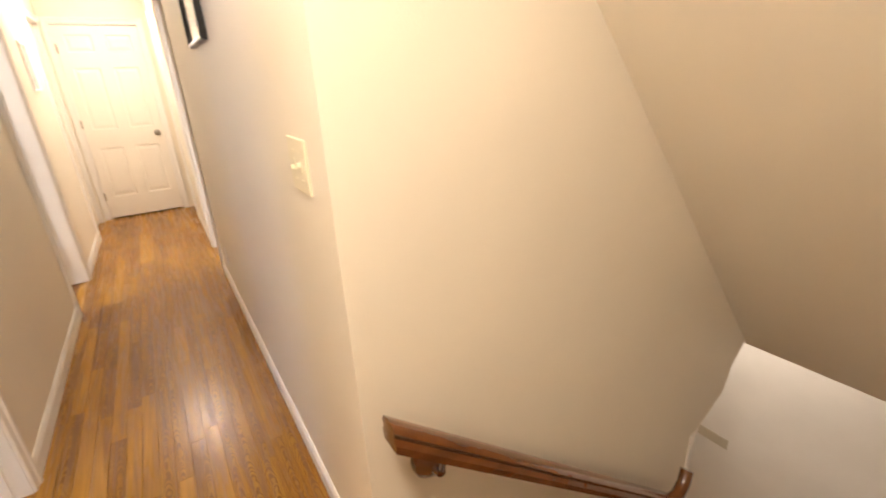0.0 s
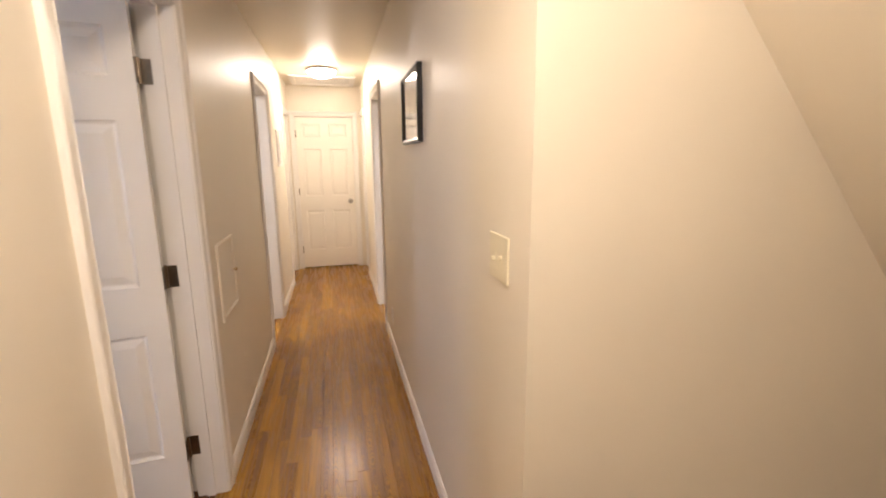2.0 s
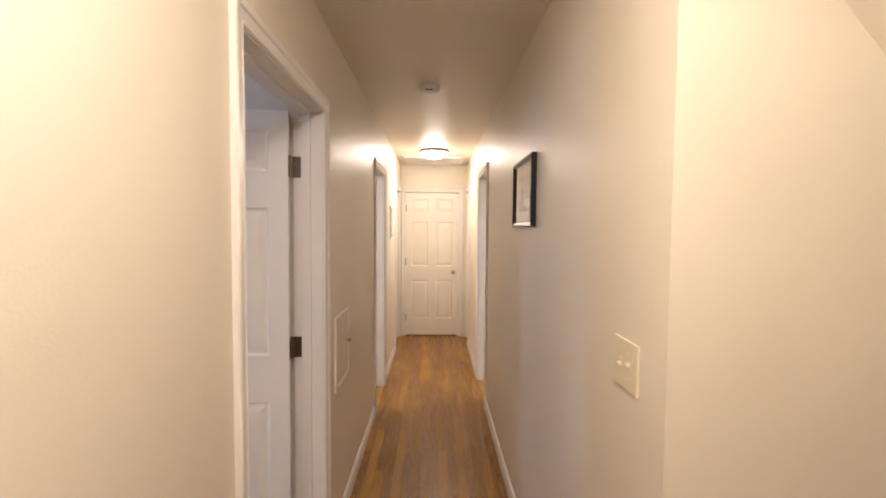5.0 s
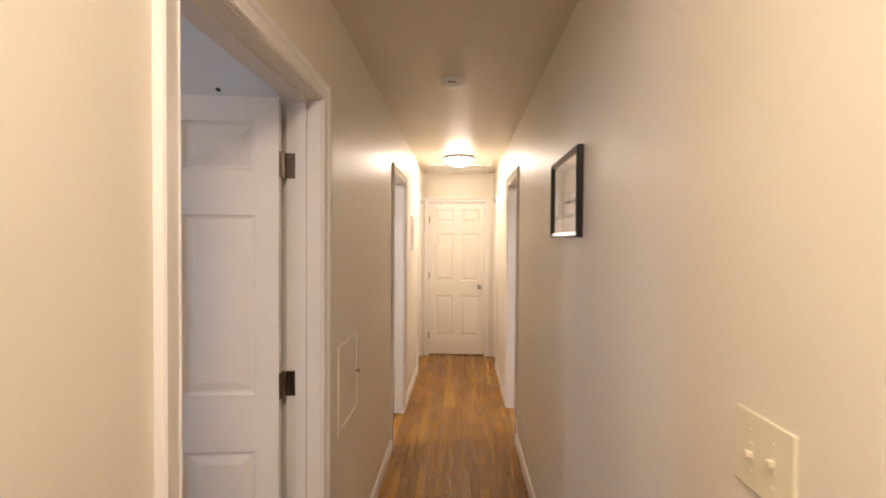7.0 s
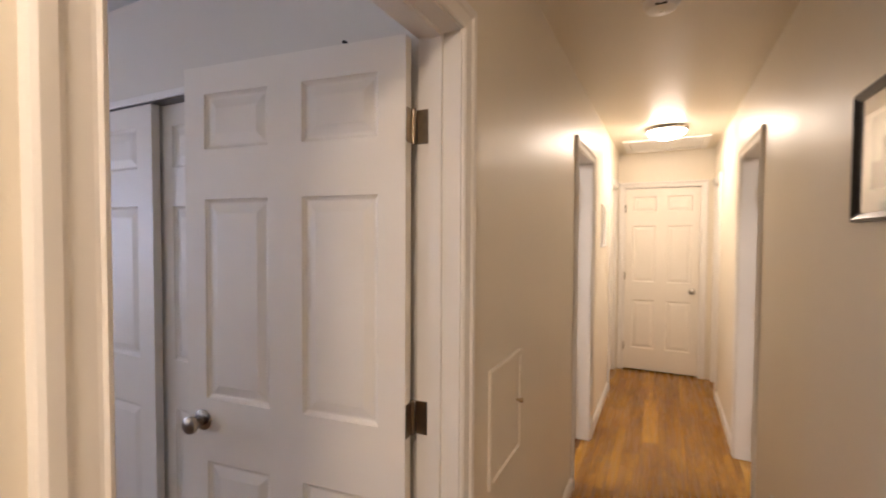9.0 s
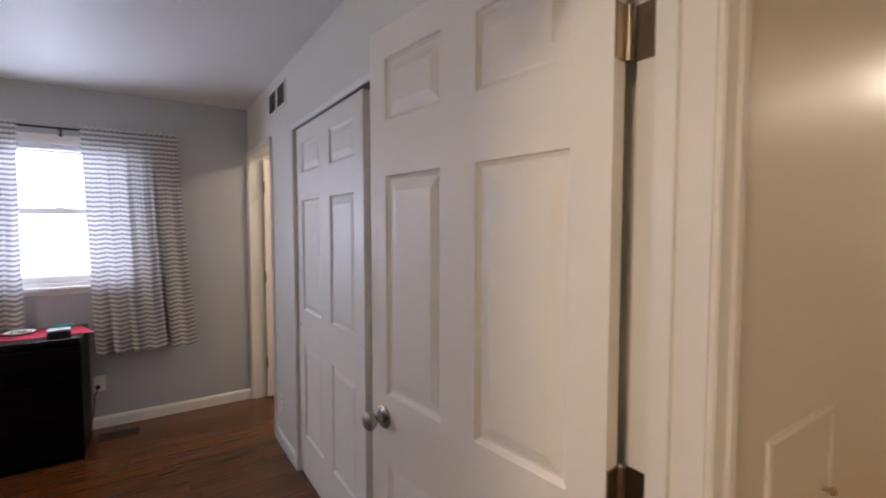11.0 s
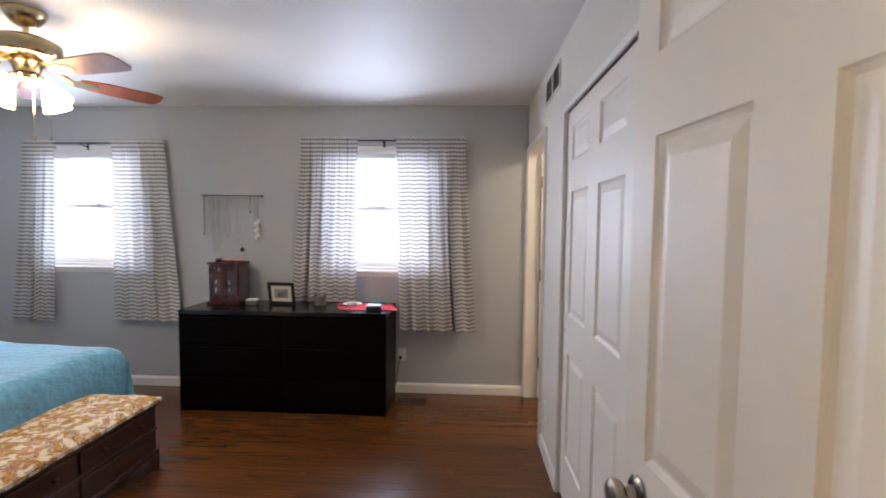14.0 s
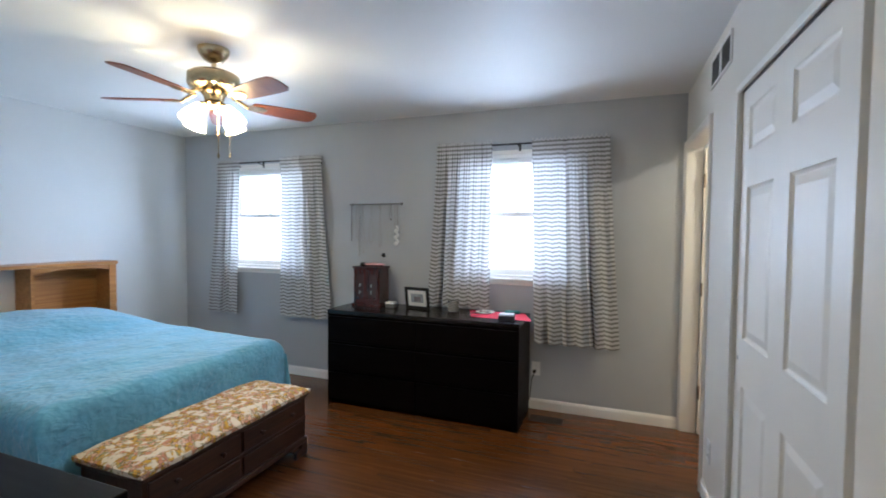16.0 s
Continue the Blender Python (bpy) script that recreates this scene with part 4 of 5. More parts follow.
def dome_light(name, x, y, z, gmat, label, r=0.165):
    root = tagged(empty(name, pose(x, y, z)), label, "ceiling light")
    part("base", lathe(bmesh.new(), [(0, 0), (r, 0), (r + 0.008, -0.010), (r + 0.004, -0.024), (r - 0.012, -0.030), (r - 0.018, -0.020), (0, -0.018)], 40), M_NICKEL, root, "satin nickel rim", True)
    part("dome", lathe(bmesh.new(), [(r - 0.014, -0.030), (r - 0.026, -0.052), (r * 0.62, -0.078), (r * 0.3, -0.094), (0.012, -0.098), (0, -0.098)], 40), gmat, root, "glowing frosted glass dome", True)
    part("finial", lathe(bmesh.new(), [(0, -0.096), (0.008, -0.099), (0.009, -0.105), (0.004, -0.112), (0, -0.113)], 14), M_NICKEL, root, "", True)
    return root


dome_light("ceiling_light", 0.475, 6.83, CEIL, M_HALL_GLOW, "flush ceiling light with glowing frosted dome")
# landing: dome added out of view to even out the near walls
dome_light("ceiling_light", 0.475, 1.80, CEIL, M_LAND_FILL, "flush ceiling light with glowing frosted dome")
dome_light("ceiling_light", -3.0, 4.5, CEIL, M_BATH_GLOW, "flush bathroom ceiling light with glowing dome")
# side rooms: unseen domes added in place of daylight on the door linings
dome_light("ceiling_light", -1.15, 5.0, CEIL, M_ROOM_FILL, "added glowing dome filling the side room, out of view")
dome_light("ceiling_light", 2.0, 4.6, CEIL + 0.02, M_ROOM_FILL, "added glowing dome filling the side room, out of view")
# lower level: dome added behind the slope to brighten the white wall
dome_light("ceiling_light", 3.6, 2.9, 0.18, M_STAIR_FILL, "added glowing dome hidden above the lower level")

# attic hatch
hx0, hx1, hy0, hy1 = 0.09, 0.85, 7.24, 7.87
hatch = tagged(empty("attic_hatch", pose((hx0 + hx1) / 2, (hy0 + hy1) / 2, CEIL)), "white attic hatch with moulded frame in the ceiling", "hatch")
w, d = (hx1 - hx0) / 2, (hy1 - hy0) / 2
bm = bmesh.new()
for q in ((-w, w, -d, -d + 0.06), (-w, w, d - 0.06, d), (-w, -w + 0.06, -d + 0.06, d - 0.06), (w - 0.06, w, -d + 0.06, d - 0.06)):
    box(bm, q[0], q[1], q[2], q[3], -0.018, 0.0, 0.004)
part("frame", bm, M_TRIM, hatch)
part("panel", B(-w + 0.061, w - 0.061, -d + 0.061, d - 0.061, -0.006, -0.001, 0.002), M_CEIL, hatch)

# ---------- bedroom things ----------
# vents
rv = tagged(empty("wall_vent", pose(-2.70, BED_N, 2.295)), "dark louvred return vent high on the wall", "vent")
part("backing", B(-0.205, 0.205, -0.003, -0.0005, -0.075, 0.075), M_DARKSLOT, rv)
bm = bmesh.new()
for q in ((-0.215, 0.215, 0.063, 0.078), (-0.215, 0.215, -0.078, -0.063), (-0.215, -0.198, -0.063, 0.063), (0.198, 0.215, -0.063, 0.063), (-0.012, 0.012, -0.063, 0.063)):
    box(bm, q[0], q[1], -0.010, -0.0005, q[2], q[3], 0.002)
part("frame", bm, M_TRIM, rv, "white vent frame")
slat = mesh_of("slat", B(-0.001, 0.001, -0.008, -0.002, -0.063, 0.063), M_GREYMETAL)
for i in range(22):
    u = -0.19 + i * 0.0181
    if abs(u) > 0.014:
        o = new("slat", slat)
        o.parent = rv
        o.matrix_basis = pose(u, -0.001, 0, 0, 0, 35)
fr = tagged(empty("floor_register", pose(-3.53, 2.665, 0.0)), "brown metal register set in the floor", "vent")
bm = B(-0.065, 0.065, -0.125, 0.125, -0.004, 0.004, 0.002)
part("plate", bm, mat("brown_register", (0.05, 0.03, 0.02), 0.4, 0.5), fr)
slot = mesh_of("slot", B(-0.045, 0.045, -0.003, 0.003, 0.0041, 0.0052), M_DARKSLOT)
for i in range(14):
    o = new("slot", slot)
    o.parent = fr
    o.matrix_basis = pose(0, -0.104 + 0.016 * i, 0)


# curtains on rods
def curtain(name, y0t, y1t, y0b, y1b, ztop, zbot, folds, seed, label, fold_at=None):
    """A gathered panel hanging from the rod, wider towards the hem, with soft vertical folds."""
    rnd = random.Random(seed)
    nu, nv = 150, 46
    bm = bmesh.new()
    uvl = bm.loops.layers.uv.new("UVMap")
    ph = [rnd.uniform(0, 6.28) for _ in range(4)]
    cloth_w = (y1b - y0b) * 1.35
    grid = []
    for j in range(nv + 1):
        v = j / nv
        z = ztop + (zbot - ztop) * v
        row = []
        for i in range(nu + 1):
            u = i / nu
            s = v ** 1.2
            y = (y0t + (y1t - y0t) * u) * (1 - s) + (y0b + (y1b - y0b) * u) * s
            gather = max(0.0, 1 - abs(v - 0.022) / 0.045)
            amp = 0.004 + 0.003 * min(1, v * 3)
            d = amp * math.sin(folds * 6.283 * u + ph[0] + 0.5 * math.sin(3 * v + ph[1])) + 0.4 * amp * math.sin(folds * 1.7 * 6.283 * u + ph[2] + v)
            d += 0.006 * math.sin(23 * 6.283 * u + ph[3]) * (1 - v) ** 3
            if fold_at is not None:
                d -= 0.062 * math.exp(-((u - fold_at - 0.02 * v) / 0.022) ** 2) * min(1, 0.15 + v)
                d += 0.022 * math.exp(-((u - fold_at - 0.075 - 0.02 * v) / 0.05) ** 2) * min(1, 0.3 + v)
                d -= 0.030 * math.exp(-((u - 1 + fold_at * 0.8 + 0.03 * v) / 0.018) ** 2) * (1 - 0.6 * v)
            d *= (1 - 0.72 * gather)
            zz = z + (0.010 * math.sin(17 * 6.283 * u + ph[1]) * (1 if j == 0 else 0)) + (0.008 * math.sin(folds * 6.283 * u + ph[0]) * v)
            y += 0.006 * math.sin(folds * 6.283 * u + ph[2]) * v
            row.append((bm.verts.new((BED_W + 0.072 + 0.004 + 0.011 * gather + d, y, zz)), u * cloth_w, z))
        grid.append(row)
    for j in range(nv):
        for i in range(nu):
            q = (grid[j][i], grid[j][i + 1], grid[j + 1][i + 1], grid[j + 1][i])
            f = bm.faces.new([p[0] for p in q])
            for lp, p in zip(f.loops, q):
                lp[uvl].uv = (p[1], p[2])
    back = []
    for j in (0, 1, 2):
        back.append([(bm.verts.new((BED_W + 0.056 + 0.3 * (p[0].co.x - BED_W - 0.08), p[0].co.y, p[0].co.z)), p[1], p[2]) for p in grid[j]])
    for j in (0, 1):
        for i in range(nu):
            q = (back[j][i], back[j][i + 1], back[j + 1][i + 1], back[j + 1][i])
            f = bm.faces.new([p[0] for p in q])
            for lp, p in zip(f.loops, q):
                lp[uvl].uv = (p[1], p[2])
    me = bpy.data.meshes.new(name)
    bm.to_mesh(me)
    bm.free()
    me.materials.append(M_CURTAIN)
    me.polygons.foreach_set("use_smooth", [True] * len(me.polygons))
    return tagged(new(name, me), label, "curtain", "zigzag curtains")


curtain("curtain", -0.72, -0.435, -0.87, -0.47, 2.135, 0.575, 5, 1, "grey and white zigzag cotton curtain beside the window", 0.42)
curtain("curtain", 0.07, 0.538, 0.062, 0.66, 2.140, 0.595, 5, 2, "grey and white zigzag cotton curtain beside the window", 0.62)
curtain("curtain", 1.71, 2.185, 1.625, 2.174, 2.168, 0.80, 6, 3, "grey and white zigzag cotton curtain resting behind the dresser", 0.20)
curtain("curtain", 2.508, 3.082, 2.545, 3.178, 2.168, 0.555, 6, 4, "grey and white zigzag cotton curtain beside the window", 0.70)
for y0, y1, bk, rz_ in ((-0.69, 0.505, -0.20, 2.112), (1.745, 3.045, 2.398, 2.138)):
    rod = tagged(empty("curtain_rod", pose(BED_W + 0.072, (y0 + y1) / 2, rz_)), "thin black metal curtain rod with brackets", "curtain rod")
    hy = (y1 - y0) / 2
    bm = tube(bmesh.new(), [(0, -hy, 0), (0, hy, 0)], 0.007, 12)
    part("rod", bm, M_BLACK, rod, "", True)
    for s in (-1, 1):
        bm = lathe(bmesh.new(), [(0, 0), (0.009, 0.001), (0.011, 0.012), (0.007, 0.02), (0, 0.022)], 14, Matrix.Translation((0, s * hy, 0)) @ Matrix.Rotation(radians(-90 * s), 4, 'X'))
        part("finial", bm, M_BLACK, rod, "", True)
    for yy in (-hy + 0.02, bk - (y0 + y1) / 2, hy - 0.02):
        bm = tube(bmesh.new(), [(-0.071, yy, -0.02), (-0.03, yy, -0.018), (0.0, yy, -0.010)], 0.005)
        box(bm, -0.072, -0.068, yy - 0.010, yy + 0.010, -0.045, 0.02, 0.001)
        tube(bm, [(0, yy - 0.006, -0.004), (0, yy + 0.006, -0.004)], 0.0125)
        part("bracket", bm, M_BLACK, rod, "", True)

# blinds drawn up under the window heads
for w0, w1 in WIN:
    bl = tagged(empty("window_blind", pose(BED_W - 0.03, (w0 + w1) / 2, WZ[1] - 0.031)), "white slatted blind drawn up at the window head", "blind")
    hw = (w1 - w0) / 2 - 0.036
    part("headrail", B(-0.018, 0.018, -hw, hw, -0.032, 0.0, 0.003), M_WHITEPL, bl)
    sl = mesh_of("slat", B(-0.020, 0.020, -hw + 0.004, hw - 0.004, -0.0012, 0.0012), M_WHITEPL)
    for k in range(9):
        o = new("slat", sl)
        o.parent = bl
        o.matrix_basis = pose(0, 0, -0.037 - 0.0045 * k)
    part("bottom_rail", B(-0.014, 0.014, -hw + 0.004, hw - 0.004, -0.092, -0.078, 0.003), M_WHITEPL, bl)

# dresser: six drawers, black-brown
DX0, DX1, DY0, DY1, DZ = -3.69, -3.213, 0.915, 2.507, 0.785
dr = tagged(empty("dresser", pose((DX0 + DX1) / 2, (DY0 + DY1) / 2, 0)), "black-brown six-drawer dresser against the grey wall", "dresser")
hx, hy = (DX1 - DX0) / 2, (DY1 - DY0) / 2
part("top", B(-hx, hx, -hy, hy, DZ - 0.032, DZ, 0.002), M_BLACKTOP, dr)
for s in (-1, 1):
    part("side_panel", B(-hx, hx - 0.004, min(s * hy, s * (hy - 0.02)), max(s * hy, s * (hy - 0.02)), 0.0, DZ - 0.0325, 0.002), M_BLACKBROWN, dr)
part("middle_panel", B(-hx, hx - 0.022, -0.01, 0.01, 0.0, DZ - 0.033), M_BLACKBROWN, dr)
part("back_panel", B(-hx + 0.001, -hx + 0.006, -hy + 0.021, hy - 0.021, 0.02, DZ - 0.034), M_BLACKBROWN, dr)
part("plinth", B(hx - 0.05, hx - 0.03, -hy + 0.021, hy - 0.021, 0.0, 0.05), M_BLACKBROWN, dr)
rowz = ((0.045, 0.283), (0.289, 0.522), (0.528, 0.748))
for c in (-1, 1):
    for z0, z1 in rowz:
        y0, y1 = (-hy + 0.004, -0.0025) if c < 0 else (0.0025, hy - 0.004)
        bm = B(hx - 0.020, hx, y0, y1, z0, z1 - 0.018, 0.002)
        dw = part("drawer_front", bm, M_BLACKBROWN, dr)
        part("pull_lip", B(hx - 0.020, hx - 0.010, y0, y1, z1 - 0.0178, z1, 0.002), M_BLACKBROWN, dw)

# dark chest standing by the doorway
ch = tagged(empty("chest_of_drawers", pose(-0.356, 1.935, 0)), "black-brown chest of drawers beside the doorway", "chest of drawers")
part("body", B(-0.212, 0.225, -0.40, 0.40, 0.0, 0.965, 0.002), M_BLACKBROWN, ch)
part("top", B(-0.232, 0.228, -0.41, 0.41, 0.966, 0.998, 0.003), M_BLACKBROWN, ch)
for i in range(4):
    part("drawer_front", B(-0.231, -0.213, -0.396, 0.396, 0.05 + i * 0.229, 0.05 + i * 0.229 + 0.22, 0.002), M_BLACKBROWN, ch)

# bench chest with tapestry top
bn = tagged(empty("bench_chest", pose(-1.905, 1.085, 0)), "dark wooden blanket chest with floral tapestry seat", "bench")
w, d = 0.535, 0.195
bm = bmesh.new()
r = bmesh.ops.create_grid(bm, x_segments=28, y_segments=12, size=1.0)
for v in bm.verts:
    u, t = v.co.x, v.co.y
    dome = (1 - abs(u) ** 6) * (1 - abs(t) ** 6)
    v.co = Vector((u * (w + 0.022), t * (d + 0.026), 0.418 + 0.034 * dome ** 0.5 + 0.003 * math.sin(9 * u) * math.cos(7 * t)))
ext = bmesh.ops.extrude_edge_only(bm, edges=[e for e in bm.edges if e.is_boundary])
for v in [x for x in ext["geom"] if isinstance(x, bmesh.types.BMVert)]:
    v.co.z -= 0.022
    v.co.x *= 0.996
    v.co.y *= 0.99
part("seat", bm, M_TAPESTRY, bn, "woven floral tapestry upholstery", True)
part("lid", B(-w - 0.015, w + 0.015, -d - 0.015, d + 0.020, 0.375, 0.398, 0.006), M_WALNUT, bn)
part("body", B(-w, w, -d, d, 0.09, 0.374, 0.003), M_WALNUT, bn)
part("base_molding", B(-w - 0.012, w + 0.012, -d - 0.010, d + 0.014, 0.078, 0.115, 0.008), M_WALNUT, bn)
part("waist_molding", B(-w - 0.004, w + 0.004, -d - 0.004, d + 0.008, 0.232, 0.245, 0.004), M_WALNUT, bn)
for z0, z1 in ((0.125, 0.225), (0.255, 0.362)):
    for u0, u1 in ((-w + 0.02, -0.01), (0.01, w - 0.02)):
        dw = part("drawer_front", B(u0, u1, d + 0.0005, d + 0.010, z0, z1, 0.005), M_WALNUT, bn)
        if z0 > 0.2:
            for k in (0.25, 0.75):
                bm = lathe(bmesh.new(), [(0, 0), (0.008, 0), (0.007, 0.008), (0.013, 0.014), (0.014, 0.02), (0.008, 0.026), (0, 0.027)], 14, Matrix.Translation((u0 + (u1 - u0) * k, d + 0.010, (z0 + z1) / 2)) @ Matrix.Rotation(radians(-90), 4, 'X'))
                part("knob", bm, M_WALNUT, dw, "turned wooden knob", True)
for su in (-1, 1):
    for sd_ in (-1, 1):
        pts = [(0, 0), (0.11, 0), (0.10, 0.035), (0.06, 0.05), (0.045, 0.078), (0, 0.078)]
        if su > 0:
            out = [(w + 0.010 - a, b) for a, b in pts]
        else:
            out = [(-w - 0.010 + a, b) for a, b in pts]
        y0 = d - 0.012 if sd_ > 0 else -d - 0.008
        part("foot", prism(bmesh.new(), out, 'y', y0, y0 + 0.022), M_WALNUT, bn, "bracket foot")

# bed
BX0, BX1, BY0, BY1 = -2.74, -1.22, -1.02, 0.865
bed = tagged(empty("bed", pose((BX0 + BX1) / 2, (BY0 + BY1) / 2, 0)), "bed made up with an aqua blue textured quilt", "bed")
hx, hy = (BX1 - BX0) / 2, (BY1 - BY0) / 2
part("box_spring", B(-hx + 0.05, hx - 0.05, -hy + 0.01, hy - 0.06, 0.14, 0.36, 0.02), M_LINEN, bed)
part("mattress", B(-hx + 0.05, hx - 0.05, -hy + 0.01, hy - 0.06, 0.362, 0.615, 0.05), M_LINEN, bed)
for sx in (-1, 1):
    for sy in (-1, 1):
        part("leg", lathe(bmesh.new(), [(0, 0), (0.025, 0), (0.03, 0.139), (0, 0.139)], 12, Matrix.Translation((sx * (hx - 0.15), sy * (hy - 0.2), 0))), M_BLACK, bed)
bm = bmesh.new()
NU, NV = 96, 110
R = 0.085
grid = []
drop_side, drop_foot = 0.44, 0.44
LU = 2 * hx + 2 * drop_side
LV = 2 * hy + drop_foot


def bed_fold(s, half, drop):
    """Position across and fall below the top for arc length s from the middle."""
    a = abs(s)
    q = half - R
    if a <= q:
        return s, 0.0, 0.0
    e = a - q
    if e < R * 1.571:
        th = e / R
        return math.copysign(q + R * math.sin(th), s), R * (1 - math.cos(th)), th / 1.571
    return math.copysign(half + 0.004, s), R + (e - R * 1.571), 1.0


for j in range(NV + 1):
    row = []
    for i in range(NU + 1):
        su = -LU / 2 + LU * i / NU
        sv = -hy + LV * j / NV
        x, fx, kx = bed_fold(su, hx, drop_side)
        if sv <= hy - R:
            y, fy, ky = sv, 0.0, 0.0
        else:
            y, fy, ky = bed_fold(sv, hy, drop_foot)
        fall = fx + fy - min(fx, fy) * 0.72
        z = 0.650 + 0.045 * min(1.0, max(0.0, (0.7 - y) / 1.6)) - fall
        if fx > R and fy > R:
            pull = min(1.0, min(fx, fy) / 0.3)
            x += math.copysign(0.05 * pull, x) * math.sin(5.0 * (fx - fy))
            y += 0.05 * pull * math.cos(5.0 * (fx - fy))
        p = Vector((x * 3.1, y * 3.1, 0.3))
        z += 0.015 * noise.noise(p) * (1 - max(kx, ky)) + 0.004 * noise.noise(p * 3.7) * (1 - max(kx, ky))
        if kx > 0.9:
            x += math.copysign(1, x) * 0.016 * math.sin(7.5 * y + 1.2 * noise.noise(Vector((y * 2, 0, 1)))) * min(1, fx / 0.3)
        if ky > 0.9:
            y += 0.016 * math.sin(8.0 * x + 1.0 * noise.noise(Vector((x * 2, 4, 1)))) * min(1, fy / 0.3)
        # pillows under the quilt
        pil = 1 / (1 + math.exp((y + hy - 0.62) / 0.085))
        z += (0.125 * pil * (0.85 + 0.15 * math.cos(x * 4.2))) * max(0.0, 1 - (abs(x) / (hx - 0.02)) ** 8) * (1 - kx)
        row.append(bm.verts.new((x, y, max(z, 0.10))))
    grid.append(row)
for j in range(NV):
    for i in range(NU):
        bm.faces.new((grid[j][i], grid[j][i + 1], grid[j + 1][i + 1], grid[j + 1][i]))
part("quilt", bm, M_QUILT, bed, "aqua blue textured quilt", True)
for s in (-0.38, 0.38):
    bm = bmesh.new()
    bmesh.ops.create_uvsphere(bm, u_segments=24, v_segments=12, radius=1.0)
    for v in bm.verts:
        c = v.co
        v.co = Vector((s + 0.31 * math.copysign(abs(c.x) ** 0.6, c.x), -hy + 0.30 + 0.20 * math.copysign(abs(c.y) ** 0.6, c.y), 0.66 + 0.06 * c.z))
    part("pillow", bm, M_LINEN, bed, "white pillow under the quilt", True)

# bookcase headboard
hb = tagged(empty("headboard", pose(-2.0, BED_S, 0)), "honey oak bookcase headboard with open cubbies", "headboard")
HW, HD, HT = 0.815, 0.235, 1.152
bm = B(-HW - 0.015, HW + 0.015, 0.0, HD + 0.012, HT - 0.028, HT, 0.006)
part("top", bm, M_PINE, hb)
for s in (-1, 1):
    x = s * (HW - 0.012)
    part("side_panel", B(min(x - 0.012, x + 0.012), max(x - 0.012, x + 0.012), 0.0, HD, 0.0, HT - 0.0285, 0.002), M_PINE, hb)
for s in (-1, 1):
    x = s * (HW - 0.030)
    part("stile", B(x - 0.030, x + 0.030, HD, HD + 0.008, 0.0, HT - 0.0285, 0.002), M_PINE, hb)
for x in (-0.20, 0.20):
    part("divider", B(x - 0.011, x + 0.011, 0.006, HD - 0.004, 0.66, HT - 0.0285), M_PINE, hb)
part("shelf", B(-HW + 0.001, HW - 0.001, 0.006, HD - 0.002, 0.635, 0.659), M_PINE, hb)
part("lower_panel", B(-HW + 0.001, HW - 0.001, HD - 0.03, HD - 0.01, 0.12, 0.634), M_PINE, hb)
for a, b in ((-HW + 0.012, -0.20), (0.20, HW - 0.012)):
    part("cubby_back", B(a, b, 0.004, 0.012, 0.66, HT - 0.029), M_PINE, hb)
part("centre_panel", B(-0.188, 0.188, 0.020, 0.030, 0.66, HT - 0.029), M_WHITEPL, hb, "white centre panel")
# scalloped apron under the top
for a, b in ((-HW + 0.012, -0.20), (0.20, HW - 0.012)):
    n = 16
    out = [(a, HT - 0.029), (b, HT - 0.029)] + [(b + (a - b) * k / n, HT - 0.029 - 0.022 - 0.040 * (abs(2 * k / n - 1) ** 3)) for k in range(n + 1)]
    part("apron", prism(bmesh.new(), out, 'y', HD - 0.016, HD - 0.002), M_PINE, hb, "scalloped apron")

# ceiling fan
FX, FY = -2.02, 0.995
fan = tagged(empty("ceiling_fan", pose(FX, FY, CEIL)), "brass ceiling fan with cherry blades and lit shades", "ceiling fan")
part("canopy", lathe(bmesh.new(), [(0, 0), (0.082, 0), (0.084, -0.010), (0.074, -0.035), (0.052, -0.062), (0.030, -0.074), (0, -0.076)], 36), M_BRASSY, fan, "", True)
part("downrod", lathe(bmesh.new(), [(0.012, -0.07), (0.012, -0.105), (0.026, -0.108), (0.03, -0.125), (0.02, -0.14), (0.012, -0.15)], 20), M_BRASSY, fan, "", True)
part("motor_housing", lathe(bmesh.new(), [(0, -0.128), (0.05, -0.130), (0.118, -0.138), (0.134, -0.150), (0.136, -0.20), (0.128, -0.216), (0.10, -0.226), (0, -0.228)], 44), M_BRASSY, fan, "", True)
part("light_kit", lathe(bmesh.new(), [(0, -0.226), (0.062, -0.228), (0.070, -0.245), (0.055, -0.262), (0.048, -0.29), (0.060, -0.305), (0.052, -0.325), (0.02, -0.338), (0, -0.34)], 30), M_BRASSY, fan, "", True)
blade_out = [(0.20, -0.045), (0.30, -0.062), (0.49, -0.070), (0.56, -0.067), (0.582, -0.048), (0.588, 0.0), (0.582, 0.048), (0.56, 0.067), (0.49, 0.070), (0.30, 0.062), (0.20, 0.045)]
for k in range(5):
    rz = 5 + 72 * k
    base = pose(0, 0, -0.286, 0, 0, rz)
    blm = prism(bmesh.new(), blade_out, 'z', -0.003, 0.003)
    bl = part("blade", blm, M_BLADE, fan, "glossy cherry wood blade", False, base @ pose(0, 0, 0, -12, 0, 0))
    bm = bmesh.new()
    tube(bm, [(0.10, 0.0, 0.036), (0.14, 0.0, 0.018), (0.18, 0.0, -0.006)], 0.011)
    prism(bm, [(0.16, -0.012), (0.19, -0.030), (0.235, -0.040), (0.275, -0.022), (0.29, 0.0), (0.275, 0.022), (0.235, 0.040), (0.19, 0.030), (0.16, 0.012)], 'z', -0.0085, -0.0035)
    part("blade_iron", bm, M_BRASSY, fan, "brass blade bracket", False, base @ pose(0, 0, 0, -12, 0, 0))
FACE = 44.5     # bearing of the doorway from the fan
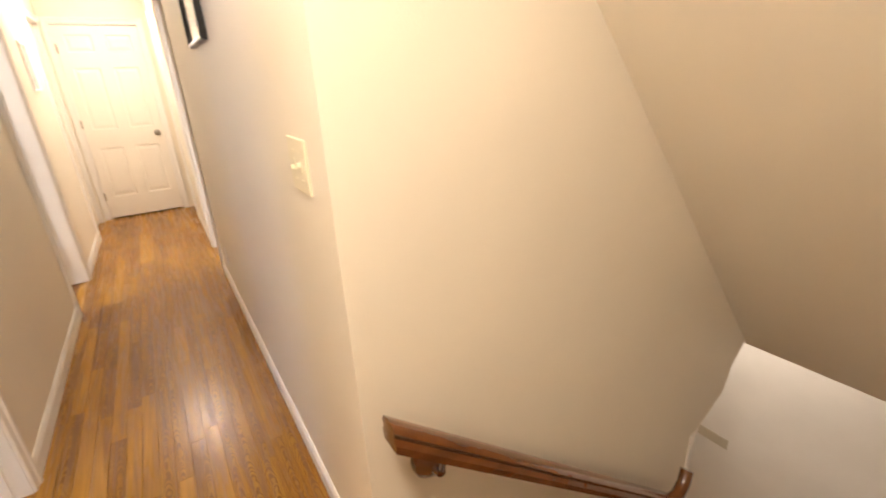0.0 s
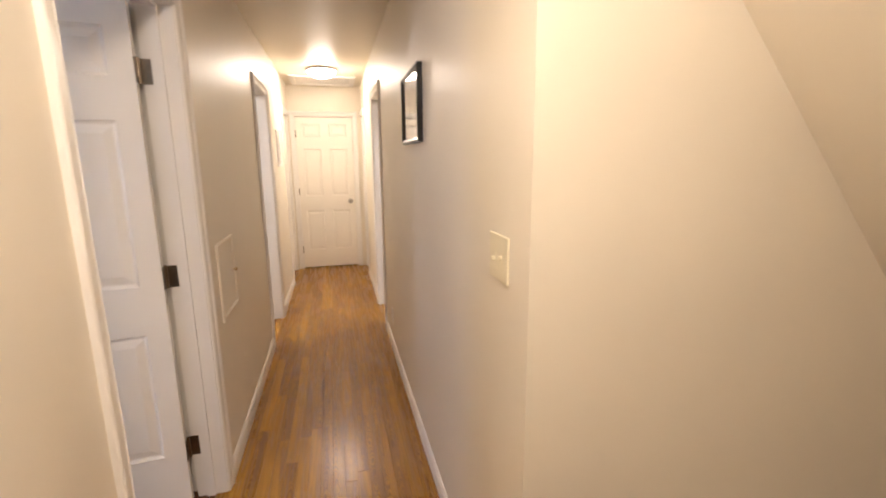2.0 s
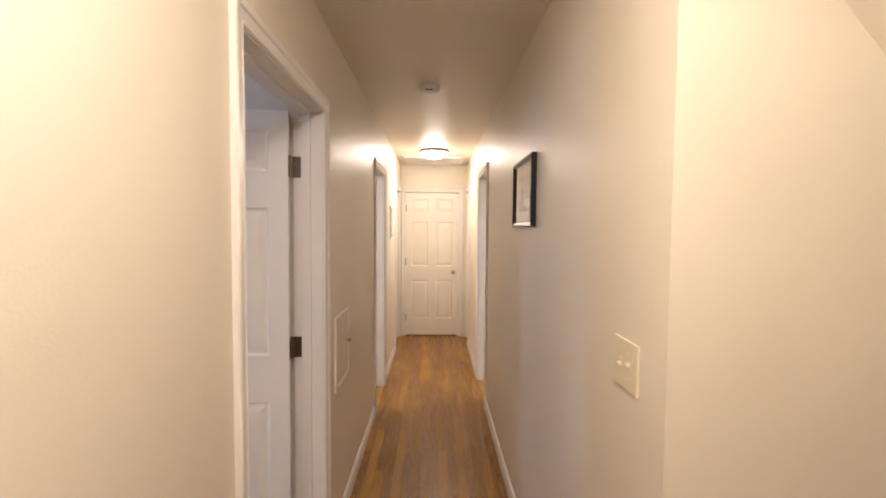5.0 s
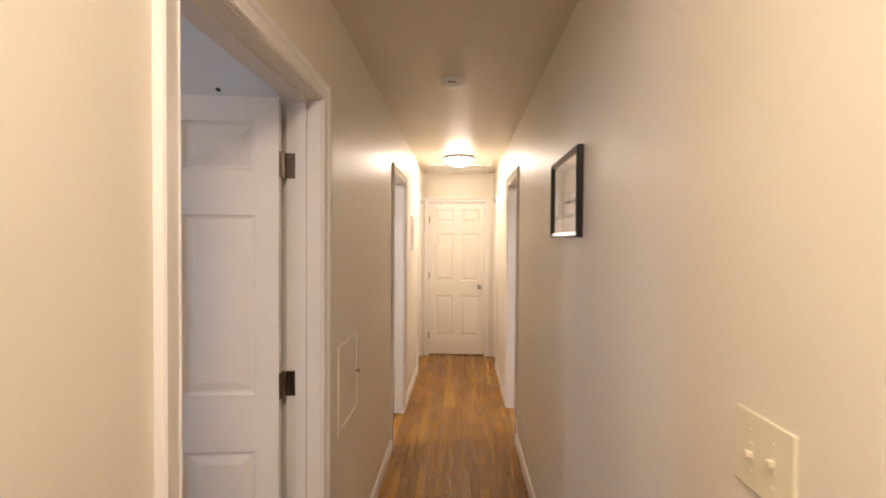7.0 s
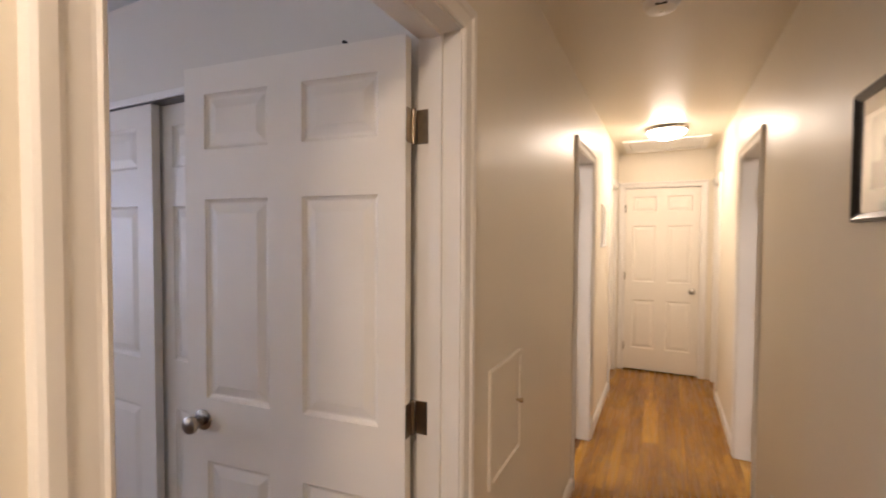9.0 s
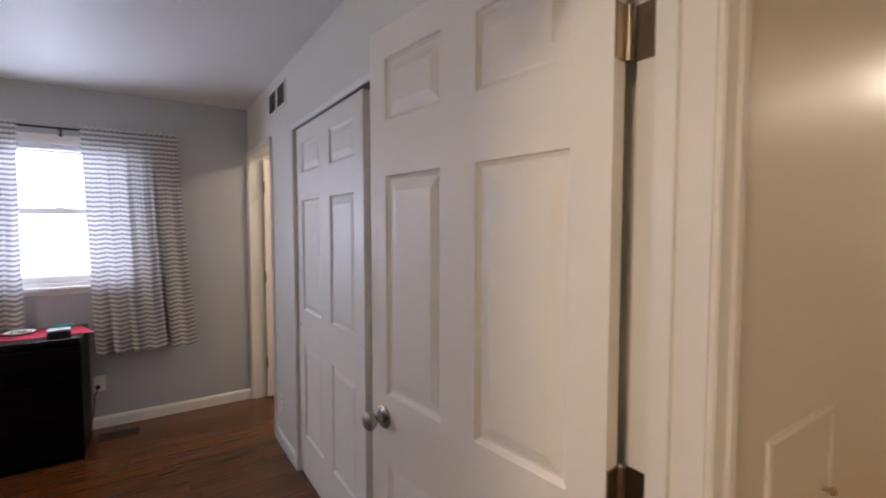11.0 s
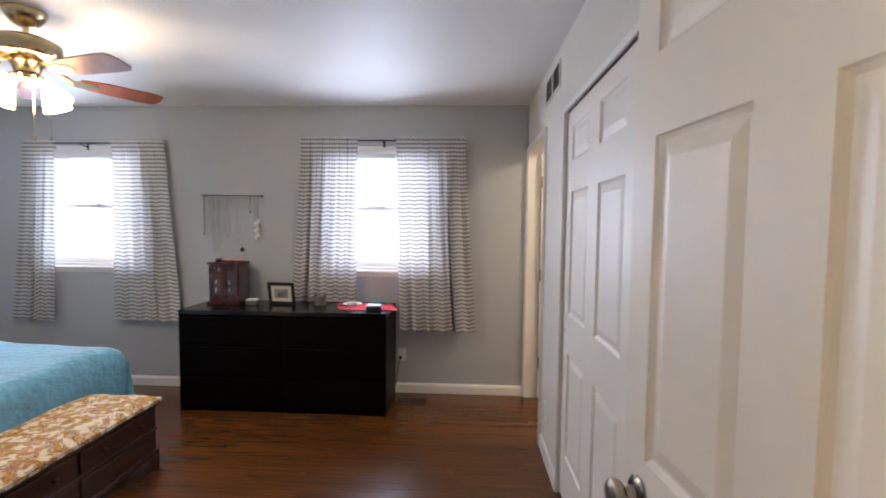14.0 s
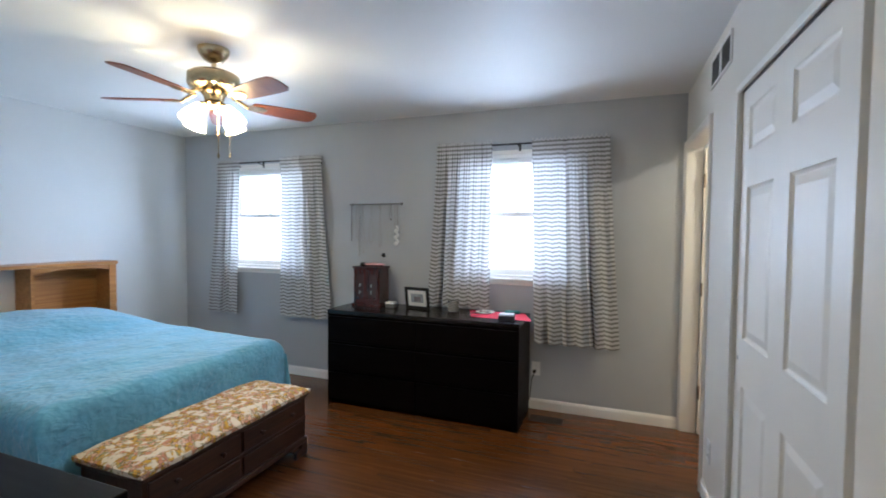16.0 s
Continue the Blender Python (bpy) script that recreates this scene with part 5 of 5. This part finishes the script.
for rz in (FACE - 46, FACE + 44, FACE + 134, FACE + 224):
    m = pose(0, 0, -0.325, 0, 0, rz)
    arm = tube(bmesh.new(), [(0.045, 0, 0.0), (0.075, 0, 0.010), (0.10, 0, -0.002), (0.112, 0, -0.02)], 0.008)
    part("arm", arm, M_BRASSY, fan, "brass lamp arm", True, m)
    sh = lathe(bmesh.new(), [(0.020, 0.012), (0.026, 0.0), (0.034, -0.018), (0.046, -0.045), (0.056, -0.075), (0.064, -0.105), (0.068, -0.112), (0.060, -0.104), (0.040, -0.040), (0.018, -0.006), (0, -0.004)], 28)
    part("shade", sh, M_FAN_GLOW, fan, "glowing white glass bell shade", True, m @ pose(0.104, 0, -0.016, 0, -30, 0) @ Matrix.Scale(0.88, 4))
for dx, ln in ((0.02, 0.245), (0.078, 0.24)):
    cx = dx * math.cos(radians(FACE + 90)) + 0.035 * math.cos(radians(FACE))
    cy = dx * math.sin(radians(FACE + 90)) + 0.035 * math.sin(radians(FACE))
    bm = tube(bmesh.new(), [(cx * 0.5, cy * 0.5, -0.30), (cx, cy, -0.345), (cx, cy, -0.335 - ln)], 0.0026, 6)
    lathe(bm, [(0, 0), (0.005, -0.004), (0.007, -0.02), (0.003, -0.03), (0, -0.03)], 10, Matrix.Translation((cx, cy, -0.335 - ln)))
    part("pull_chain", bm, M_BRASSY, fan, "", True)

# bulbs of the light kit
bulb_data = bpy.data.lights.new("fan_bulbs", 'POINT')
bulb_data.energy, bulb_data.color, bulb_data.shadow_soft_size = FAN_BULBS, (1.0, 0.80, 0.52), 0.025
new("fan_bulbs", bulb_data).location = (FX, FY, CEIL - 0.405)

# things on the dresser
TZ = DZ
jb = tagged(empty("jewelry_box", pose(-3.535, 1.145, TZ)), "dark mahogany jewelry cabinet with glazed doors", "jewelry box")
part("body", B(-0.085, 0.085, -0.125, 0.125, 0.022, 0.325, 0.003), M_MAHOG, jb)
part("base", B(-0.098, 0.098, -0.140, 0.140, 0.0, 0.022, 0.005), M_MAHOG, jb)
part("top", B(-0.095, 0.097, -0.136, 0.136, 0.3255, 0.345, 0.006), M_MAHOG, jb)
for s in (-1, 1):
    y0, y1 = (-0.118, -0.002) if s < 0 else (0.002, 0.118)
    bm = bmesh.new()
    for q in ((y0, y0 + 0.022, 0.06, 0.31), (y1 - 0.022, y1, 0.06, 0.31), (y0 + 0.022, y1 - 0.022, 0.06, 0.085), (y0 + 0.022, y1 - 0.022, 0.28, 0.31)):
        box(bm, 0.0855, 0.096, q[0], q[1], q[2], q[3], 0.002)
    dd = part("cabinet_door", bm, M_MAHOG, jb)
    part("pane", B(0.0858, 0.088, y0 + 0.021, y1 - 0.021, 0.084, 0.281), mat("tinted_pane", (0.05, 0.02, 0.02), 0.08, coat=0.5), dd, "dark glossy pane")
    for z in (0.14, 0.20):
        bm = tube(bmesh.new(), [(0.097, s * 0.055, z), (0.104, s * 0.052, z - 0.012), (0.104, s * 0.058, z - 0.03)], 0.003)
        part("ornament", bm, M_SILVER, dd, "small silver ornament", True)
pp = tagged(empty("scarf", pose(-3.535, 1.170, TZ + 0.345)), "folded pink and white cloth on the jewelry cabinet", "cloth")
bm = bmesh.new()
for i, (x, y, r_) in enumerate(((0.0, -0.05, 0.028), (0.01, 0.0, 0.034), (0.0, 0.05, 0.028), (-0.02, 0.075, 0.02))):
    bmesh.ops.create_icosphere(bm, subdivisions=2, radius=1.0, matrix=Matrix.Translation((x, y, r_ * 0.45)) @ Matrix.Diagonal((r_ * 1.2, r_ * 1.4, r_ * 0.45, 1)))
part("cloth", bm, mat("pink_cloth", (0.60, 0.33, 0.32), 0.9, vary=0.3, scale=40), pp, "", True)
bm = lathe(bmesh.new(), [(0, 0), (0.026, 0), (0.032, 0.012), (0.026, 0.026), (0.0, 0.03)], 18)
tagged(part("trinket_dish", bm, M_BLACK, None, "", True, pose(-3.550, 1.058, TZ + 0.345)), "small dark round trinket box", "box")
bx = tagged(empty("ring_box", pose(-3.510, 1.350, TZ)), "small silver ring box on the dresser", "box")
part("body", B(-0.03, 0.03, -0.042, 0.042, 0.0, 0.030, 0.003), M_GREYMETAL, bx)
part("lid", B(-0.031, 0.031, -0.043, 0.043, 0.031, 0.044, 0.005), M_WHITEPL, bx)


def easel_photo():
    root = tagged(empty("photo_frame", pose(-3.520, 1.600, TZ, 0, 0, 90 - 6)), "black framed photograph standing on the dresser", "picture frame")
    w_, h_ = 0.225, 0.185
    tilt = pose(0, 0, 0, 10, 0, 0)
    for q in ((-w_ / 2, w_ / 2, 0, 0.024), (-w_ / 2, w_ / 2, h_ - 0.024, h_), (-w_ / 2, -w_ / 2 + 0.024, 0.024, h_ - 0.024), (w_ / 2 - 0.024, w_ / 2, 0.024, h_ - 0.024)):
        o = part("frame", B(q[0], q[1], -0.012, 0.004, q[2], q[3], 0.003), M_BLACK, root)
        o.matrix_basis = tilt @ pose(0, 0, 0.002)
    for nm, bmx, mm in (("mat_board", B(-w_ / 2 + 0.022, w_ / 2 - 0.022, -0.003, 0.002, 0.022, h_ - 0.022), M_MAT), ("print", B(-0.058, 0.058, -0.0045, -0.0035, 0.055, h_ - 0.055), M_PHOTO_GREY), ("motif", B(-0.03, 0.035, -0.0056, -0.0046, 0.062, 0.105), M_INK)):
        o = part(nm, bmx, mm, root)
        o.matrix_basis = tilt @ pose(0, 0, 0.002)
    o = part("strut", B(-0.02, 0.02, 0.0, 0.004, 0, 0.15), M_BLACK, root)
    o.matrix_basis = pose(0, 0.065, 0.001, 22, 0, 0)


easel_photo()
cn = tagged(empty("candle_jar", pose(-3.535, 1.905, TZ)), "beige candle in a squat glass jar", "candle")
part("wax", lathe(bmesh.new(), [(0, 0.004), (0.041, 0.004), (0.041, 0.070), (0, 0.068)], 24), M_BEIGE, cn, "", True)
part("jar", lathe(bmesh.new(), [(0, 0), (0.044, 0), (0.047, 0.006), (0.047, 0.088), (0.044, 0.088), (0.0435, 0.072), (0, 0.0035)], 24), M_GLASS, cn, "clear glass jar", True)
# red runner, a thin sagging cloth
bm = bmesh.new()
bmesh.ops.create_grid(bm, x_segments=14, y_segments=18, size=0.5)
for v in bm.verts:
    x, y = v.co.x, v.co.y
    v.co = Vector((x * 0.29, y * 0.46 + 0.10 * x, 0.0025 + 0.0015 * noise.noise(Vector((x * 9, y * 9, 0)))))
bmesh.ops.solidify(bm, geom=bm.faces[:], thickness=0.0015)
tagged(part("table_runner", bm, M_RED, None, "", True, pose(-3.490, 2.295, TZ)), "bright red cloth runner on the dresser", "cloth")
td = tagged(empty("trinket_tray", pose(-3.535, 2.175, TZ + 0.005)), "white plate holding small trinkets", "plate")
part("plate", lathe(bmesh.new(), [(0, 0.0), (0.05, 0.0), (0.078, 0.010), (0.076, 0.013), (0.05, 0.004), (0, 0.004)], 28), M_WHITEPL, td, "", True)
for i, (x, y) in enumerate(((0.0, 0.0), (0.02, 0.025), (-0.02, 0.02), (0.01, -0.03))):
    bm = bmesh.new()
    bmesh.ops.create_icosphere(bm, subdivisions=2, radius=1.0, matrix=Matrix.Translation((x, y, 0.0105)) @ Matrix.Diagonal((0.016, 0.013, 0.007, 1)))
    part("trinket", bm, M_SILVER if i % 2 else M_BEIGE, td, "", True)
bm = tube(bmesh.new(), [(0.07 * math.cos(a_ / 10), 0.05 * math.sin(a_ / 10) * 0.8, 0.004) for a_ in range(0, 60, 3)], 0.003)
tagged(part("bracelet", bm, M_BLACK, None, "", True, pose(-3.425, 2.125, TZ + 0.004)), "dark beaded bracelet on the red runner", "bracelet")
gb = tagged(empty("keepsake_box", pose(-3.325, 2.395, TZ, 0, 0, 4)), "black box with a pale lid near the edge", "box")
part("body", B(-0.045, 0.045, -0.058, 0.058, 0.0005, 0.036, 0.006), M_BLACK, gb)
part("lid", B(-0.044, 0.044, -0.057, 0.057, 0.0365, 0.050, 0.008), mat("pale_lid", (0.55, 0.58, 0.60), 0.3), gb, "pale grey lid")
tagged(part("pouch", B(-0.03, 0.03, -0.06, 0.06, 0.0005, 0.022, 0.008), M_TEAL, None, "", True, pose(-3.595, 2.380, TZ + 0.004, 0, 0, 10)), "small teal pouch on the red runner", "pouch")

# necklace rack on the wall
nr = tagged(empty("necklace_rack", pose(BED_W, 1.09, 1.680)), "grey metal wall rack hung with necklaces", "jewelry rack")
bm = tube(bmesh.new(), [(0.035, -0.262, 0), (0.035, 0.262, 0)], 0.006, 10)
for s in (-0.25, 0.25):
    tube(bm, [(0.0, s, 0), (0.035, s, 0)], 0.005)
    lathe(bm, [(0, 0), (0.014, 0), (0.012, 0.004), (0, 0.005)], 14, Matrix.Translation((0.0005, s, 0)) @ Matrix.Rotation(radians(90), 4, 'Y'))
part("bar", bm, M_GREYMETAL, nr, "", True)
rnd = random.Random(5)
for y, ln, wd, mt in ((-0.245, 0.33, 0.010, M_GREYMETAL), (-0.19, 0.30, 0.022, M_SILVER), (-0.165, 0.47, 0.018, M_SILVER), (-0.12, 0.44, 0.03, M_SILVER), (-0.04, 0.35, 0.05, M_SILVER), (0.05, 0.38, 0.03, M_SILVER), (0.16, 0.14, 0.03, M_GREYMETAL), (0.20, 0.30, 0.012, M_SILVER), (0.225, 0.33, 0.014, M_SILVER)):
    pts = []
    for k in range(17):
        a_ = k / 16
        t_ = 2 * abs(a_ - 0.5)
        pts.append((0.030 + 0.004 * rnd.random(), y + (1 if a_ > 0.5 else -1) * wd / 2 * (1 - (1 - t_) ** 3) ** 0.5 * (0.3 + 0.7 * math.sin(math.pi * min(1, t_ + 0.2))), -ln * (1 - t_ ** 2) ** 0.8 + 0.004))
    ck = part("necklace", tube(bmesh.new(), pts, 0.0022, 5), mt, nr, "fine hanging necklace chain", True)
    bm = bmesh.new()
    bmesh.ops.create_icosphere(bm, subdivisions=1, radius=1.0, matrix=Matrix.Translation((0.031, y, -ln)) @ Matrix.Diagonal((0.005, 0.009, 0.013, 1)))
    part("pendant", bm, mt, ck, "", True)
for k in range(9):
    bm = bmesh.new()
    bmesh.ops.create_icosphere(bm, subdivisions=2, radius=0.012 + 0.004 * (k % 3), matrix=Matrix.Translation((0.034, 0.222 + 0.010 * math.sin(k * 2.1), -0.205 - 0.019 * k)))
    part("bead", bm, M_WHITEPL, nr, "white bead", True)
bm = tube(bmesh.new(), [(0.034, 0.15 + 0.03 * math.cos(q / 8 * 6.283), -0.27 + 0.03 * math.sin(q / 8 * 6.283)) for q in range(9)], 0.002, 5)
part("bangle", bm, M_SILVER, nr, "", True)
tagged(part("wall_hook", lathe(bmesh.new(), [(0, 0), (0.02, 0), (0.016, 0.01), (0, 0.012)], 14, Matrix.Rotation(radians(90), 4, 'Y')), M_DARKSLOT, None, "", True, pose(BED_W, 1.16, 1.215)), "small dark hook on the grey wall", "hook")
tagged(part("wall_hook", lathe(bmesh.new(), [(0, 0), (0.006, 0), (0.006, 0.010), (0.004, 0.016), (0, 0.018)], 14, Matrix.Rotation(radians(90), 4, 'X')), M_DARKSLOT, None, "", True, pose(-0.393, BED_N, 2.086)), "small dark hook on the wall above the open door", "hook")

# ---------- floorboards ----------
BW = 0.0572


def lay_boards(parent, x0, x1, y0, y1, material, rest_material, near, seed, limit=300, holes=()):
    """Strip boards along y. Those inside the near stretch are pieces of their own, the rest one mesh."""
    rnd_ = random.Random(seed)
    lengths = (0.45, 0.7, 0.95, 1.25)
    shared = {}
    verts, faces = [], []
    count = 0
    n = int(math.ceil((x1 - x0) / BW))

    def shape(w_, l_):
        e = 0.0005
        top, mid = 0.0, -0.0006
        return [(-w_ / 2, -l_ / 2, -0.0078), (w_ / 2, -l_ / 2, -0.0078), (w_ / 2, l_ / 2, -0.0078), (-w_ / 2, l_ / 2, -0.0078),
                (-w_ / 2, -l_ / 2, mid), (w_ / 2, -l_ / 2, mid), (w_ / 2, l_ / 2, mid), (-w_ / 2, l_ / 2, mid),
                (-w_ / 2 + e, -l_ / 2 + e, top), (w_ / 2 - e, -l_ / 2 + e, top), (w_ / 2 - e, l_ / 2 - e, top), (-w_ / 2 + e, l_ / 2 - e, top)]
    fs = [(8, 9, 10, 11), (4, 5, 9, 8), (5, 6, 10, 9), (6, 7, 11, 10), (7, 4, 8, 11), (0, 1, 5, 4), (1, 2, 6, 5), (2, 3, 7, 6), (3, 0, 4, 7)]
    for i in range(n):
        xa, xb = x0 + i * BW, min(x1, x0 + (i + 1) * BW)
        if xb - xa < 0.006:
            continue
        y = y0 - rnd_.uniform(0.0, 0.4)
        while y < y1:
            l_ = rnd_.choice(lengths)
            a_, b_ = max(y, y0), min(y + l_, y1)
            y += l_
            if b_ - a_ < 0.02:
                continue
            cx, cy = (xa + xb) / 2, (a_ + b_) / 2
            w_, q = round(xb - xa - 0.0003, 4), round(b_ - a_ - 0.0003, 4)
            if near[0] <= cx <= near[1] and near[2] <= cy <= near[3] and count < limit:
                key = (w_, q)
                if key not in shared:
                    me_ = bpy.data.meshes.new("board")
                    me_.from_pydata(shape(w_, q), [], fs)
                    me_.materials.append(material)
                    shared[key] = me_
                o_ = new("board", shared[key])
                o_.parent = parent
                o_.matrix_basis = pose(cx, cy, 0)
                count += 1
            else:
                k = len(verts)
                verts.extend((cx + p[0], cy + p[1], p[2]) for p in shape(w_, q))
                faces.extend(tuple(k + t for t in f) for f in fs)
    if faces:
        me_ = bpy.data.meshes.new("floorboards")
        me_.from_pydata(verts, [], faces)
        me_.materials.append(rest_material)
        o_ = new("floorboards", me_)
        o_.parent = parent
        tagged(o_, kind="stuff")


lay_boards(floor, -0.052, HALL_E + 0.02, -1.5, END_Y + 0.1, M_OAK_HALL, M_OAK_HALL_REST, (-1, 2, 1.6, 8.2), 11)
lay_boards(floor_bed, BED_W - 0.01, -0.0525, BED_S, 3.72, M_OAK_BED, M_OAK_BED_REST, (-3.8, 0, 0.6, 3.8), 12)
lay_boards(floor, -2.3, -0.105, 4.4, END_Y + 0.1, M_OAK_HALL, M_OAK_HALL_REST, (9, 9, 9, 9), 13)
